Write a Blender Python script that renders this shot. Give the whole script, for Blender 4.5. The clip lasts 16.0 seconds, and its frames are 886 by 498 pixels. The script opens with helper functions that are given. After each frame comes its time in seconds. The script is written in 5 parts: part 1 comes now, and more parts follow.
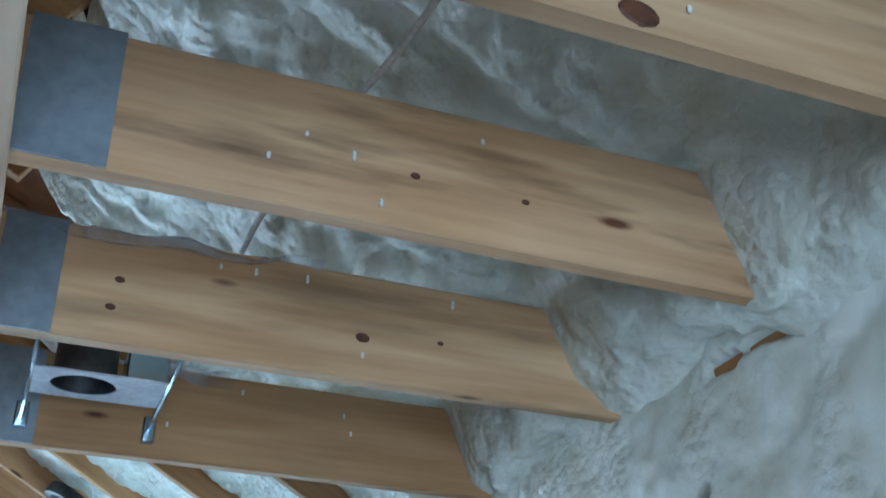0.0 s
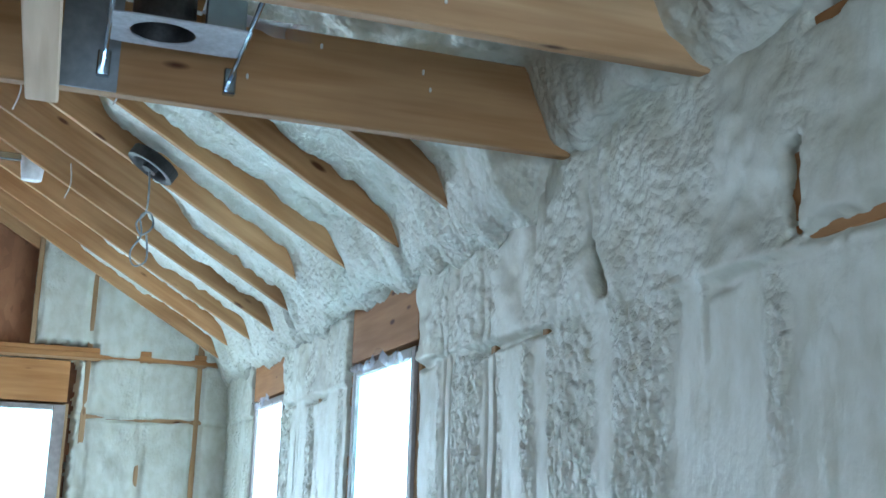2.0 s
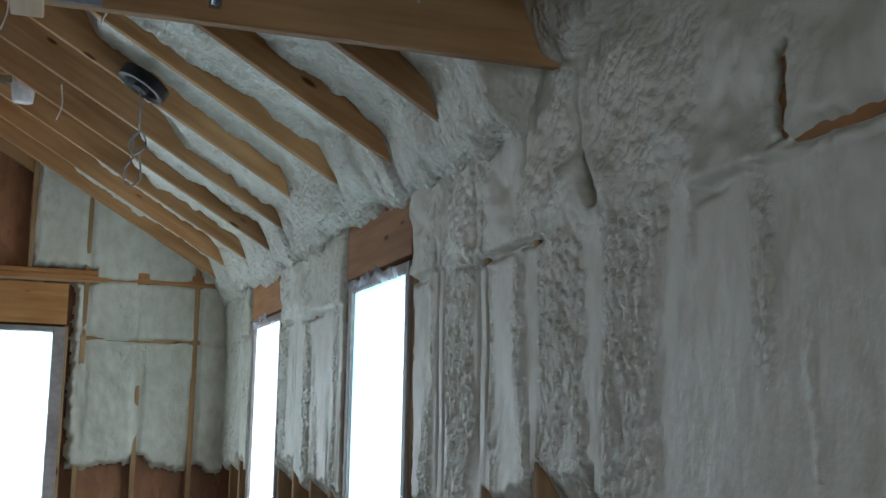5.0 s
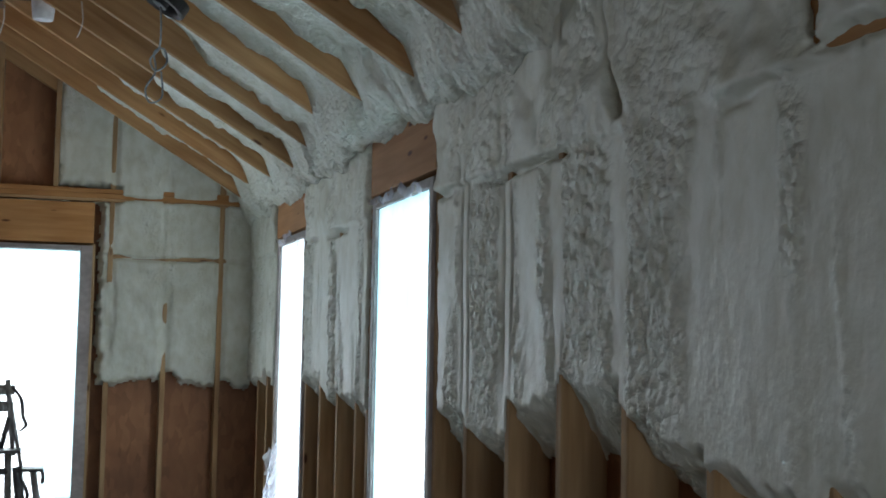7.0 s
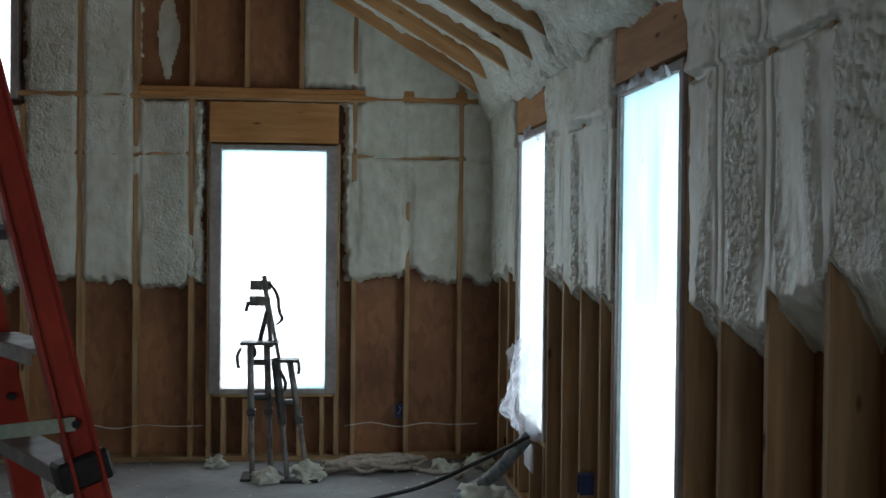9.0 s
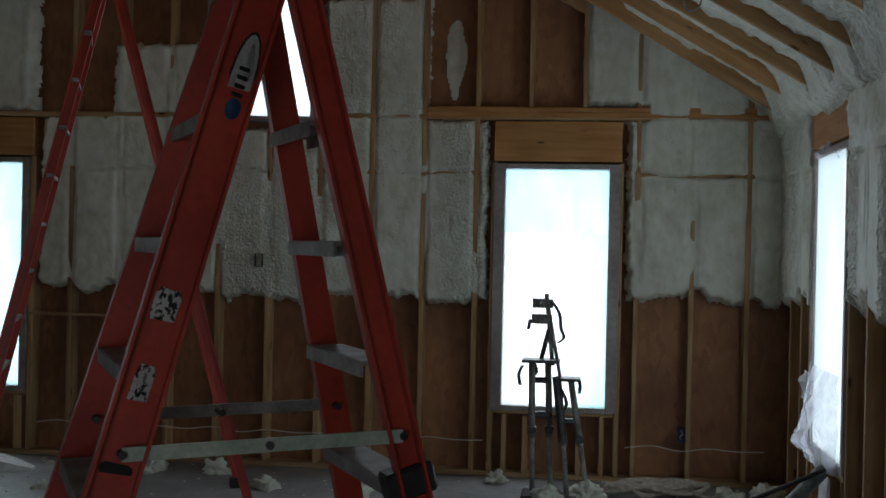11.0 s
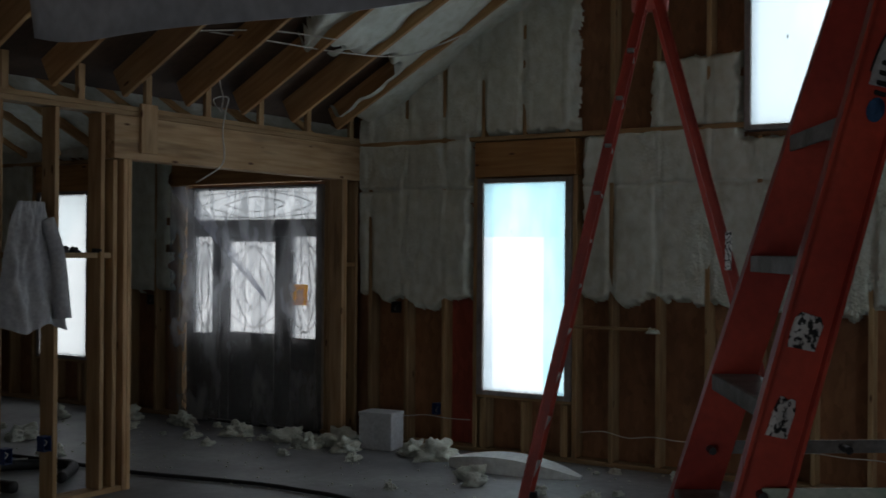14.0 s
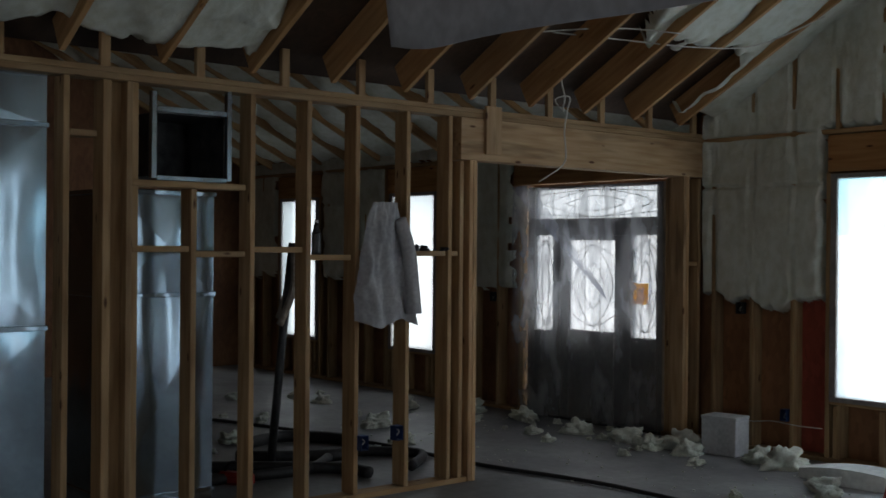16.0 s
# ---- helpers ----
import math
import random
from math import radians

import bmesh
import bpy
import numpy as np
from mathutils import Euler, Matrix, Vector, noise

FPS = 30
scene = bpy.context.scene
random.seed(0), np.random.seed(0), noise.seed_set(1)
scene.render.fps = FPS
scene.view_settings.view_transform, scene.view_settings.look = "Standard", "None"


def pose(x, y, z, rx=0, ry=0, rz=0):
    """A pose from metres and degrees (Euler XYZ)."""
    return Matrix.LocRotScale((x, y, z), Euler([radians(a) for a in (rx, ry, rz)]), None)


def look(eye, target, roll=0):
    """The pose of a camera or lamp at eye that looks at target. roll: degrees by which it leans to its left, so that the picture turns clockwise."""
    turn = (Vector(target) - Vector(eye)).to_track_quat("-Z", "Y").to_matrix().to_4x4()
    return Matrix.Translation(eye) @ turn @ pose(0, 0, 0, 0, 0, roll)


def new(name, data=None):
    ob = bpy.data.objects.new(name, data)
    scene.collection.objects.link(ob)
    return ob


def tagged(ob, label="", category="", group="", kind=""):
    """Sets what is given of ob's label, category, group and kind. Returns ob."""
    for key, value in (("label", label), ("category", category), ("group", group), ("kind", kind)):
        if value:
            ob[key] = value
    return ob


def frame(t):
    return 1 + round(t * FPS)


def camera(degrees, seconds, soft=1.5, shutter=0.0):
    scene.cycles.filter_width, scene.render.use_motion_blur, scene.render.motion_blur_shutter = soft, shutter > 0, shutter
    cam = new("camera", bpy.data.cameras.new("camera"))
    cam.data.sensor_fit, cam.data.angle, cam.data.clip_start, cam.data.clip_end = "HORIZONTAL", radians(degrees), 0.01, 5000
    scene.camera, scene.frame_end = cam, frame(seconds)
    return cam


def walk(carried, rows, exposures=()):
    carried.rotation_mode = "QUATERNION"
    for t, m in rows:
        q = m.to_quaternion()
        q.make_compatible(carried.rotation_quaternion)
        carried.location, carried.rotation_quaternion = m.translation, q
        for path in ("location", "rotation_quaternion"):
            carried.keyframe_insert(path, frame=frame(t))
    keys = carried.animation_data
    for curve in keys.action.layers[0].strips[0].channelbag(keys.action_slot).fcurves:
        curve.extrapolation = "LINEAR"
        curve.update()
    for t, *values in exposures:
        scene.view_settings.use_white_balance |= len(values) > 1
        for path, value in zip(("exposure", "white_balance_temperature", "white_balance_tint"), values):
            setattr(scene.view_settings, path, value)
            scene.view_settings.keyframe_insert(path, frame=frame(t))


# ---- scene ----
cam = camera(42.6, 16.0, 1.5, 0.15)
PATH = [
    (0, (-1.271, -8.7, 1.842), (-0.612, -7.065, 2.788), 0.2),
    (0.5, (-1.269, -8.671, 1.823), (-0.614, -6.951, 2.606), 0.2),
    (1, (-1.281, -8.65, 1.812), (-0.603, -6.887, 2.47), 1.2),
    (1.5, (-1.284, -8.639, 1.8), (-0.638, -6.829, 2.353), 2.4),
    (2, (-1.28, -8.629, 1.786), (-0.653, -6.779, 2.215), 2.0),
    (2.5, (-1.277, -8.614, 1.764), (-0.668, -6.741, 2.108), 1.7),
    (3, (-1.271, -8.612, 1.76), (-0.665, -6.733, 2.079), 1.2),
    (3.5, (-1.267, -8.609, 1.761), (-0.667, -6.729, 2.08), 1.2),
    (4, (-1.265, -8.611, 1.758), (-0.667, -6.728, 2.07), 1.3),
    (6.5, (-1.273, -8.704, 1.759), (-0.548, -6.854, 1.986), 1.2),
    (7, (-1.262, -8.634, 1.746), (-0.652, -6.735, 1.897), 1.0),
    (7.5, (-1.257, -8.588, 1.73), (-0.776, -6.647, 1.789), 0.5),
    (8, (-1.263, -8.58, 1.716), (-0.842, -6.625, 1.747), 0.7),
    (8.5, (-1.269, -8.563, 1.693), (-0.951, -6.589, 1.68), 1.0),
    (9, (-1.275, -8.522, 1.706), (-1.064, -6.533, 1.679), 0.6),
    (9.5, (-1.294, -8.513, 1.706), (-1.187, -6.516, 1.67), 0.9),
    (10, (-1.317, -8.509, 1.705), (-1.353, -6.509, 1.681), 0.8),
    (12.5, (-1.52, -8.475, 1.709), (-1.948, -6.522, 1.718), 2.1),
    (13, (-1.57, -8.467, 1.708), (-2.095, -6.538, 1.693), 1.4),
    (13.5, (-1.61, -8.48, 1.713), (-2.434, -6.658, 1.708), 0.2),
    (14, (-1.633, -8.402, 1.717), (-2.716, -6.721, 1.723), 0.4),
    (14.5, (-1.677, -8.388, 1.72), (-2.916, -6.818, 1.738), 0.3),
    (15, (-1.689, -8.399, 1.72), (-3.015, -6.902, 1.746), 0.3),
    (15.5, (-1.686, -8.4, 1.717), (-3.094, -6.979, 1.733), 0.1),
    (16, (-1.697, -8.389, 1.721), (-3.22, -7.093, 1.719), 0.5),
]
EXPOSURES = [(0, 1.58, 5000, 0), (1.0, 1.55, 5050, 0), (2.0, 1.36, 5400, 1), (3.0, 0.55, 6000, 6), (4.2, 0.18, 6300, 9), (7, -0.05, 6400, 9), (8, -0.33, 6500, 9), (9, -0.55, 6500, 9), (9.5, -0.64, 6500, 9), (10.2, -0.8, 6500, 9), (12.5, -1.2, 6450, 10), (14, -1.4, 6500, 10), (15, -1.16, 6500, 10), (16, -0.92, 6500, 10)]
walk(cam, [(t, look(e, g, r)) for t, e, g, r in PATH], EXPOSURES)

# ---- world and light: overcast sky outside, daylight through the openings ----
world = bpy.data.worlds.new("world")
scene.world = world
world.use_nodes = True
wn = world.node_tree
sky = wn.nodes.new("ShaderNodeTexSky")
sky.sky_type, sky.sun_disc, sky.sun_elevation, sky.sun_rotation = "NISHITA", False, radians(35), radians(120)
wn.links.new(sky.outputs[0], wn.nodes["Background"].inputs[0])
wn.nodes["Background"].inputs[1].default_value = 0.12
sun = new("sun", bpy.data.lights.new("sun", "SUN"))
sun.data.energy, sun.data.angle, sun.data.color = 0.8, radians(12), (1, 0.96, 0.9)
sun.matrix_world = look((0, 0, 20), (3, 8, 0))


def window_light(x, y, z, w, h, toward, watts, tint=(0.83, 0.90, 1.0)):
    """Sky light standing in a window's opening."""
    lamp = new("window_light", bpy.data.lights.new("window_light", "AREA"))
    lamp.data.shape, lamp.data.size, lamp.data.size_y, lamp.data.energy, lamp.data.color = "RECTANGLE", w, h, watts, tint
    lamp.matrix_world = look((x, y, z), (x + toward[0], y + toward[1], z + toward[2]))
    return lamp


# ---- materials ----
def mat(name):
    m = bpy.data.materials.new(name)
    m.use_nodes = True
    n = m.node_tree.nodes
    return m, n, m.node_tree.links, n["Principled BSDF"]


def tex(n, l, kind, scale, stretch=(1, 1, 1), detail=6.0, shift=True):
    """A noise or voronoi in the object's own metres, shifted from object to object."""
    co = n.new("ShaderNodeTexCoord")
    mp = n.new("ShaderNodeMapping")
    mp.inputs["Scale"].default_value = stretch
    l.new(co.outputs["Object"], mp.inputs["Vector"])
    if shift:
        info = n.new("ShaderNodeObjectInfo")
        mul = n.new("ShaderNodeMath")
        mul.operation = "MULTIPLY"
        mul.inputs[1].default_value = 37.0
        l.new(info.outputs["Random"], mul.inputs[0])
        l.new(mul.outputs[0], mp.inputs["Location"])
    if kind == "noise":
        t = n.new("ShaderNodeTexNoise")
        t.inputs["Detail"].default_value = detail
    elif kind == "wave":
        t = n.new("ShaderNodeTexWave")
        t.inputs["Distortion"].default_value = 7.0
        t.inputs["Detail"].default_value = 3.0
    else:
        t = n.new("ShaderNodeTexVoronoi")
    t.inputs["Scale"].default_value = scale
    l.new(mp.outputs[0], t.inputs["Vector"])
    return t


def ramp(n, l, src, stops):
    r = n.new("ShaderNodeValToRGB")
    while len(r.color_ramp.elements) < len(stops):
        r.color_ramp.elements.new(0.5)
    for e, (p, c) in zip(r.color_ramp.elements, stops):
        e.position, e.color = p, (*c, 1)
    l.new(src, r.inputs[0])
    return r


def mixed(n, l, a, b, factor, mode="MULTIPLY"):
    m = n.new("ShaderNodeMixRGB")
    m.blend_type = mode
    if isinstance(factor, (int, float)):
        m.inputs[0].default_value = factor
    else:
        l.new(factor, m.inputs[0])
    l.new(a, m.inputs[1])
    l.new(b, m.inputs[2])
    return m


def bumped(n, l, bsdf, src, strength, distance):
    b = n.new("ShaderNodeBump")
    b.inputs["Strength"].default_value, b.inputs["Distance"].default_value = strength, distance
    l.new(src, b.inputs["Height"])
    l.new(b.outputs[0], bsdf.inputs["Normal"])


def two_scale(name, dark, light, scale, rough, bump=0.3, dist=0.004, metal=0.0, stretch=(1, 1, 1), fine=8.0, spec=0.5):
    """A surface with colour patches at one scale and grain at a finer one."""
    m, n, l, b = mat(name)
    t1 = tex(n, l, "noise", scale, stretch)
    t2 = tex(n, l, "noise", scale * fine, stretch)
    c = ramp(n, l, t1.outputs[0], [(0.3, dark), (0.7, light)])
    g = ramp(n, l, t2.outputs[0], [(0.3, (0.72, 0.72, 0.72)), (0.7, (1.0, 1.0, 1.0))])
    l.new(mixed(n, l, c.outputs[0], g.outputs[0], 0.8).outputs[0], b.inputs["Base Color"])
    b.inputs["Roughness"].default_value, b.inputs["Metallic"].default_value = rough, metal
    b.inputs["Specular IOR Level"].default_value = spec
    bumped(n, l, b, t2.outputs[0], bump, dist)
    return m


def lumber(name, dark, light, knots=True, mould=0.0):
    """Sawn softwood: grain along the local x axis, knots, and a tone of its own for every board."""
    m, n, l, b = mat(name)
    g1 = tex(n, l, "noise", 3.0, (0.6, 9, 9), 5)
    g2 = tex(n, l, "wave", 9.0, (0.05, 1.4, 1.4))
    c = ramp(n, l, g1.outputs[0], [(0.25, dark), (0.75, light)])
    w = ramp(n, l, g2.outputs[0], [(0.0, (0.78, 0.7, 0.6)), (0.6, (1, 1, 1))])
    c = mixed(n, l, c.outputs[0], w.outputs[0], 0.55)
    if knots:
        v = tex(n, l, "voronoi", 2.6, (1.0, 3.2, 3.2))
        k = ramp(n, l, v.outputs["Distance"], [(0.055, (0.16, 0.07, 0.03)), (0.11, (1, 1, 1))])
        c = mixed(n, l, c.outputs[0], k.outputs[0], 0.9)
    info = n.new("ShaderNodeObjectInfo")
    t = ramp(n, l, info.outputs["Random"], [(0.0, (0.74, 0.72, 0.7)), (0.5, (1, 0.96, 0.9)), (1.0, (0.88, 0.8, 0.72))])
    c = mixed(n, l, c.outputs[0], t.outputs[0], 1.0)
    dirt = tex(n, l, "noise", 2.2, (1, 1, 1), 4)
    d = ramp(n, l, dirt.outputs[0], [(0.35, (0.8, 0.8, 0.82)), (0.6, (1, 1, 1))])
    c = mixed(n, l, c.outputs[0], d.outputs[0], 0.7)
    if mould:
        st = tex(n, l, "noise", 2.0, (0.7, 3.0, 5.0), 7)
        k = ramp(n, l, st.outputs[0], [(0.34, (0.22, 0.2, 0.19)), (0.46, (1, 1, 1))])
        c = mixed(n, l, c.outputs[0], k.outputs[0], mould)
    l.new(c.outputs[0], b.inputs["Base Color"])
    b.inputs["Roughness"].default_value = 0.72
    b.inputs["Specular IOR Level"].default_value = 0.3
    bumped(n, l, b, g1.outputs[0], 0.25, 0.002)
    return m


def foam_mat():
    """Sprayed foam: pale glossy skin, yellower in patches, with small burst beads where the sheet is marked as coarse."""
    m, n, l, b = mat("spray_foam")
    t1 = tex(n, l, "noise", 1.6, (1, 1, 1), 4)
    t2 = tex(n, l, "noise", 62.0, (1, 0.7, 0.8), 3)
    t3 = tex(n, l, "noise", 13.0, (1, 1, 0.7), 7)
    v = tex(n, l, "voronoi", 46.0, (1, 0.75, 0.85))
    coarse = n.new("ShaderNodeAttribute")
    coarse.attribute_name = "coarse"
    c = ramp(n, l, t1.outputs[0], [(0.3, (0.56, 0.58, 0.505)), (0.7, (0.70, 0.73, 0.655))])
    g = ramp(n, l, t3.outputs[0], [(0.32, (0.80, 0.78, 0.70)), (0.6, (1, 1, 1))])
    l.new(mixed(n, l, c.outputs[0], g.outputs[0], 0.8).outputs[0], b.inputs["Base Color"])
    b.inputs["Roughness"].default_value = 0.45
    b.inputs["Specular IOR Level"].default_value = 0.5

    def combine(operation, p, q, r=None):
        k = n.new("ShaderNodeMath")
        k.operation = operation
        for slot, x in enumerate((p, q, r)):
            if isinstance(x, float):
                k.inputs[slot].default_value = x
            elif x is not None:
                l.new(x, k.inputs[slot])
        return k.outputs[0]
    beads = combine("SUBTRACT", combine("MULTIPLY", t2.outputs[0], 1.1), v.outputs["Distance"])
    height = combine("MULTIPLY_ADD", beads, coarse.outputs["Fac"], combine("MULTIPLY", t3.outputs[0], 0.9))
    bumped(n, l, b, height, 1.0, 0.0125)
    return m


def osb_mat(name, dark, light):
    """Strand board: overlapping chips of several browns."""
    m, n, l, b = mat(name)
    v = tex(n, l, "voronoi", 26.0, (1.0, 1.0, 0.42))
    t = tex(n, l, "noise", 1.4, (1, 1, 1), 5)
    c = ramp(n, l, t.outputs[0], [(0.3, dark), (0.7, light)])
    g = ramp(n, l, v.outputs["Color"], [(0.1, (0.7, 0.66, 0.6)), (0.9, (1.1, 1.05, 1.0))])
    c = mixed(n, l, c.outputs[0], g.outputs[0], 0.75)
    l.new(c.outputs[0], b.inputs["Base Color"])
    b.inputs["Roughness"].default_value = 0.7
    bumped(n, l, b, v.outputs["Distance"], 0.3, 0.003)
    return m


def pane_mat(name, tint_a, tint_b, scale=0.9, milk=0.65, stretch=(1.6, 1.6, 0.6)):
    """Glass under milky plastic film: part clear, part scattering the sky's light, with specks of dried foam."""
    m, n, l, b = mat(name)
    out = n["Material Output"]
    t = tex(n, l, "noise", scale, stretch, 2)
    c = ramp(n, l, t.outputs[0], [(0.44, tint_a), (0.56, tint_b)])
    s = tex(n, l, "voronoi", 7.0, (1, 1, 0.45))
    sp = ramp(n, l, s.outputs["Distance"], [(0.03, (0.25, 0.25, 0.22)), (0.07, (1, 1, 1))])
    c = mixed(n, l, c.outputs[0], sp.outputs[0], 0.7)
    tr = n.new("ShaderNodeBsdfTransparent")
    l.new(sp.outputs[0], tr.inputs[0])
    tl = n.new("ShaderNodeBsdfTranslucent")
    l.new(c.outputs[0], tl.inputs[0])
    mix = n.new("ShaderNodeMixShader")
    mix.inputs[0].default_value = milk
    l.new(tr.outputs[0], mix.inputs[1])
    l.new(tl.outputs[0], mix.inputs[2])
    l.new(mix.outputs[0], out.inputs[0])
    return m


def tint_film_mat():
    """Pale blue protective film: lets the light through tinted, a little streaked."""
    m, n, l, b = mat("blue_film")
    t = tex(n, l, "noise", 5.0, (1.5, 1.5, 0.4), 3)
    c = ramp(n, l, t.outputs[0], [(0.35, (0.78, 0.95, 0.98)), (0.65, (0.88, 0.98, 1.0))])
    tr = n.new("ShaderNodeBsdfTransparent")
    l.new(c.outputs[0], tr.inputs[0])
    l.new(tr.outputs[0], n["Material Output"].inputs[0])
    return m


def film_mat(name, clear, tone=(0.85, 0.88, 0.9)):
    """Thin builder's polythene: partly clear, partly scattering."""
    m, n, l, b = mat(name)
    out = n["Material Output"]
    t = tex(n, l, "noise", 6.0, (1, 1, 0.4), 4)
    r = ramp(n, l, t.outputs[0], [(0.35, (clear * 0.5,) * 3), (0.65, (min(1, clear * 1.4),) * 3)])
    tr = n.new("ShaderNodeBsdfTransparent")
    b.inputs["Base Color"].default_value = (*tone, 1)
    b.inputs["Roughness"].default_value = 0.25
    b.inputs["Transmission Weight"].default_value = 0.0
    tl = n.new("ShaderNodeBsdfTranslucent")
    tl.inputs[0].default_value = (*tone, 1)
    half = n.new("ShaderNodeMixShader")
    half.inputs[0].default_value = 0.5
    l.new(b.outputs[0], half.inputs[1])
    l.new(tl.outputs[0], half.inputs[2])
    mix = n.new("ShaderNodeMixShader")
    l.new(r.outputs[0], mix.inputs[0])
    l.new(half.outputs[0], mix.inputs[1])
    l.new(tr.outputs[0], mix.inputs[2])
    l.new(mix.outputs[0], out.inputs[0])
    return m


FOAM = foam_mat()
STUD = lumber("stud_wood", (0.30, 0.195, 0.10), (0.52, 0.365, 0.20))
RAFTER = lumber("rafter_wood", (0.37, 0.215, 0.097), (0.58, 0.375, 0.185))
JOIST = lumber("joist_wood", (0.46, 0.29, 0.15), (0.70, 0.50, 0.29), True, 0.45)
JOIST_STAINED = lumber("stained_joist_wood", (0.44, 0.28, 0.15), (0.68, 0.48, 0.28), True, 0.9)
HEADER = lumber("header_wood", (0.36, 0.18, 0.065), (0.52, 0.29, 0.115))
STRAP = lumber("strap_wood", (0.60, 0.47, 0.33), (0.76, 0.63, 0.47), False)
OSB = osb_mat("strand_board", (0.18, 0.08, 0.036), (0.36, 0.175, 0.08))
OSB_RED = osb_mat("primed_board", (0.26, 0.045, 0.028), (0.36, 0.07, 0.042))
# much darker tone of the same strand board
OSB_DARK = osb_mat("dark_deck", (0.035, 0.022, 0.015), (0.10, 0.06, 0.036))
FLOOR = two_scale("dusty_subfloor", (0.14, 0.14, 0.145), (0.32, 0.32, 0.32), 1.3, 0.5, 0.4, 0.004, fine=14)


def steel_mat():
    """Galvanised sheet: bluish spangle, and the slow buckling of thin metal."""
    m, n, l, b = mat("galvanised_steel")
    t1, t2 = tex(n, l, "noise", 3.0), tex(n, l, "voronoi", 45.0)
    wave = tex(n, l, "noise", 2.3, (1.0, 1.2, 0.4), 1.0)
    c = ramp(n, l, t1.outputs[0], [(0.3, (0.38, 0.48, 0.57)), (0.7, (0.53, 0.65, 0.75))])
    g = ramp(n, l, t2.outputs["Color"], [(0.1, (0.86, 0.86, 0.86)), (0.9, (1, 1, 1))])
    l.new(mixed(n, l, c.outputs[0], g.outputs[0], 0.8).outputs[0], b.inputs["Base Color"])
    b.inputs["Roughness"].default_value, b.inputs["Metallic"].default_value = 0.17, 1.0
    bumped(n, l, b, wave.outputs[0], 1.0, 0.045)
    return m


KNOT = two_scale("knot_wood", (0.05, 0.018, 0.008), (0.16, 0.06, 0.025), 60.0, 0.6)
STEEL = steel_mat()
PLATE = two_scale("grey_plate", (0.19, 0.22, 0.25), (0.26, 0.30, 0.33), 5.0, 0.5, 0.2, 0.001, 0.25)
VINYL = two_scale("dusty_vinyl", (0.20, 0.175, 0.165), (0.32, 0.29, 0.275), 3.0, 0.55, 0.2, 0.001)
RED = two_scale("red_fibreglass", (0.31, 0.026, 0.015), (0.50, 0.058, 0.03), 5.0, 0.42, 0.15, 0.001, fine=12)
ALU = two_scale("worn_aluminium", (0.15, 0.145, 0.135), (0.33, 0.325, 0.31), 14.0, 0.55, 0.25, 0.001, 0.4)
GREEN_ALU = two_scale("painted_brace", (0.30, 0.40, 0.31), (0.58, 0.62, 0.53), 11.0, 0.5, 0.2, 0.001, 0.2)
RUBBER = two_scale("black_rubber", (0.008, 0.008, 0.009), (0.025, 0.025, 0.027), 20.0, 0.55)
BLUE = two_scale("blue_plastic", (0.01, 0.025, 0.10), (0.015, 0.05, 0.18), 12.0, 0.45)
WHITE = two_scale("white_paper", (0.66, 0.67, 0.68), (0.8, 0.8, 0.8), 4.0, 0.8, 0.4, 0.003)
CLOTH = two_scale("dusty_coverall", (0.36, 0.36, 0.37), (0.48, 0.48, 0.48), 5.0, 0.85, 0.4, 0.004)
BOARD = two_scale("white_foam_board", (0.66, 0.68, 0.66), (0.8, 0.82, 0.8), 3.0, 0.7, 0.3, 0.002)
GYPSUM = two_scale("white_sheet", (0.58, 0.6, 0.62), (0.7, 0.71, 0.72), 2.0, 0.8, 0.15, 0.002)
ROPE = two_scale("dusty_rope", (0.28, 0.24, 0.19), (0.5, 0.45, 0.38), 30.0, 0.9, 0.6, 0.004)
HOSE = two_scale("foam_specked_hose", (0.05, 0.08, 0.10), (0.36, 0.40, 0.40), 18.0, 0.45, 0.5, 0.004)
CABLE = two_scale("white_cable", (0.55, 0.53, 0.48), (0.7, 0.68, 0.62), 12.0, 0.5)
DARK_METAL = two_scale("dark_metal", (0.03, 0.032, 0.035), (0.10, 0.10, 0.10), 12.0, 0.45, metal=0.6)
DOOR_GREY = two_scale("door_skin", (0.12, 0.12, 0.125), (0.19, 0.19, 0.19), 2.0, 0.5, 0.1, 0.001)


def notice_mat():
    """Thin yellow paper that glows with the light behind it."""
    m, n, l, b = mat("yellow_paper")
    t = tex(n, l, "noise", 30.0, (1, 1, 1), 4)
    c = ramp(n, l, t.outputs[0], [(0.3, (0.70, 0.40, 0.02)), (0.7, (0.85, 0.55, 0.05))])
    l.new(c.outputs[0], b.inputs["Base Color"])
    tl = n.new("ShaderNodeBsdfTranslucent")
    l.new(c.outputs[0], tl.inputs[0])
    mix = n.new("ShaderNodeMixShader")
    mix.inputs[0].default_value = 0.7
    l.new(b.outputs[0], mix.inputs[1])
    l.new(tl.outputs[0], mix.inputs[2])
    l.new(mix.outputs[0], n["Material Output"].inputs[0])
    return m


YELLOW = notice_mat()


def sticker_mat():
    """A scuffed printed sticker: white paper with black blocks and torn-off patches."""
    m, n, l, b = mat("worn_sticker")
    t = tex(n, l, "noise", 120.0, (1, 1, 0.7), 3)
    c = ramp(n, l, t.outputs[0], [(0.44, (0.02, 0.02, 0.02)), (0.5, (0.7, 0.69, 0.66))])
    l.new(c.outputs[0], b.inputs["Base Color"])
    b.inputs["Roughness"].default_value = 0.6
    return m


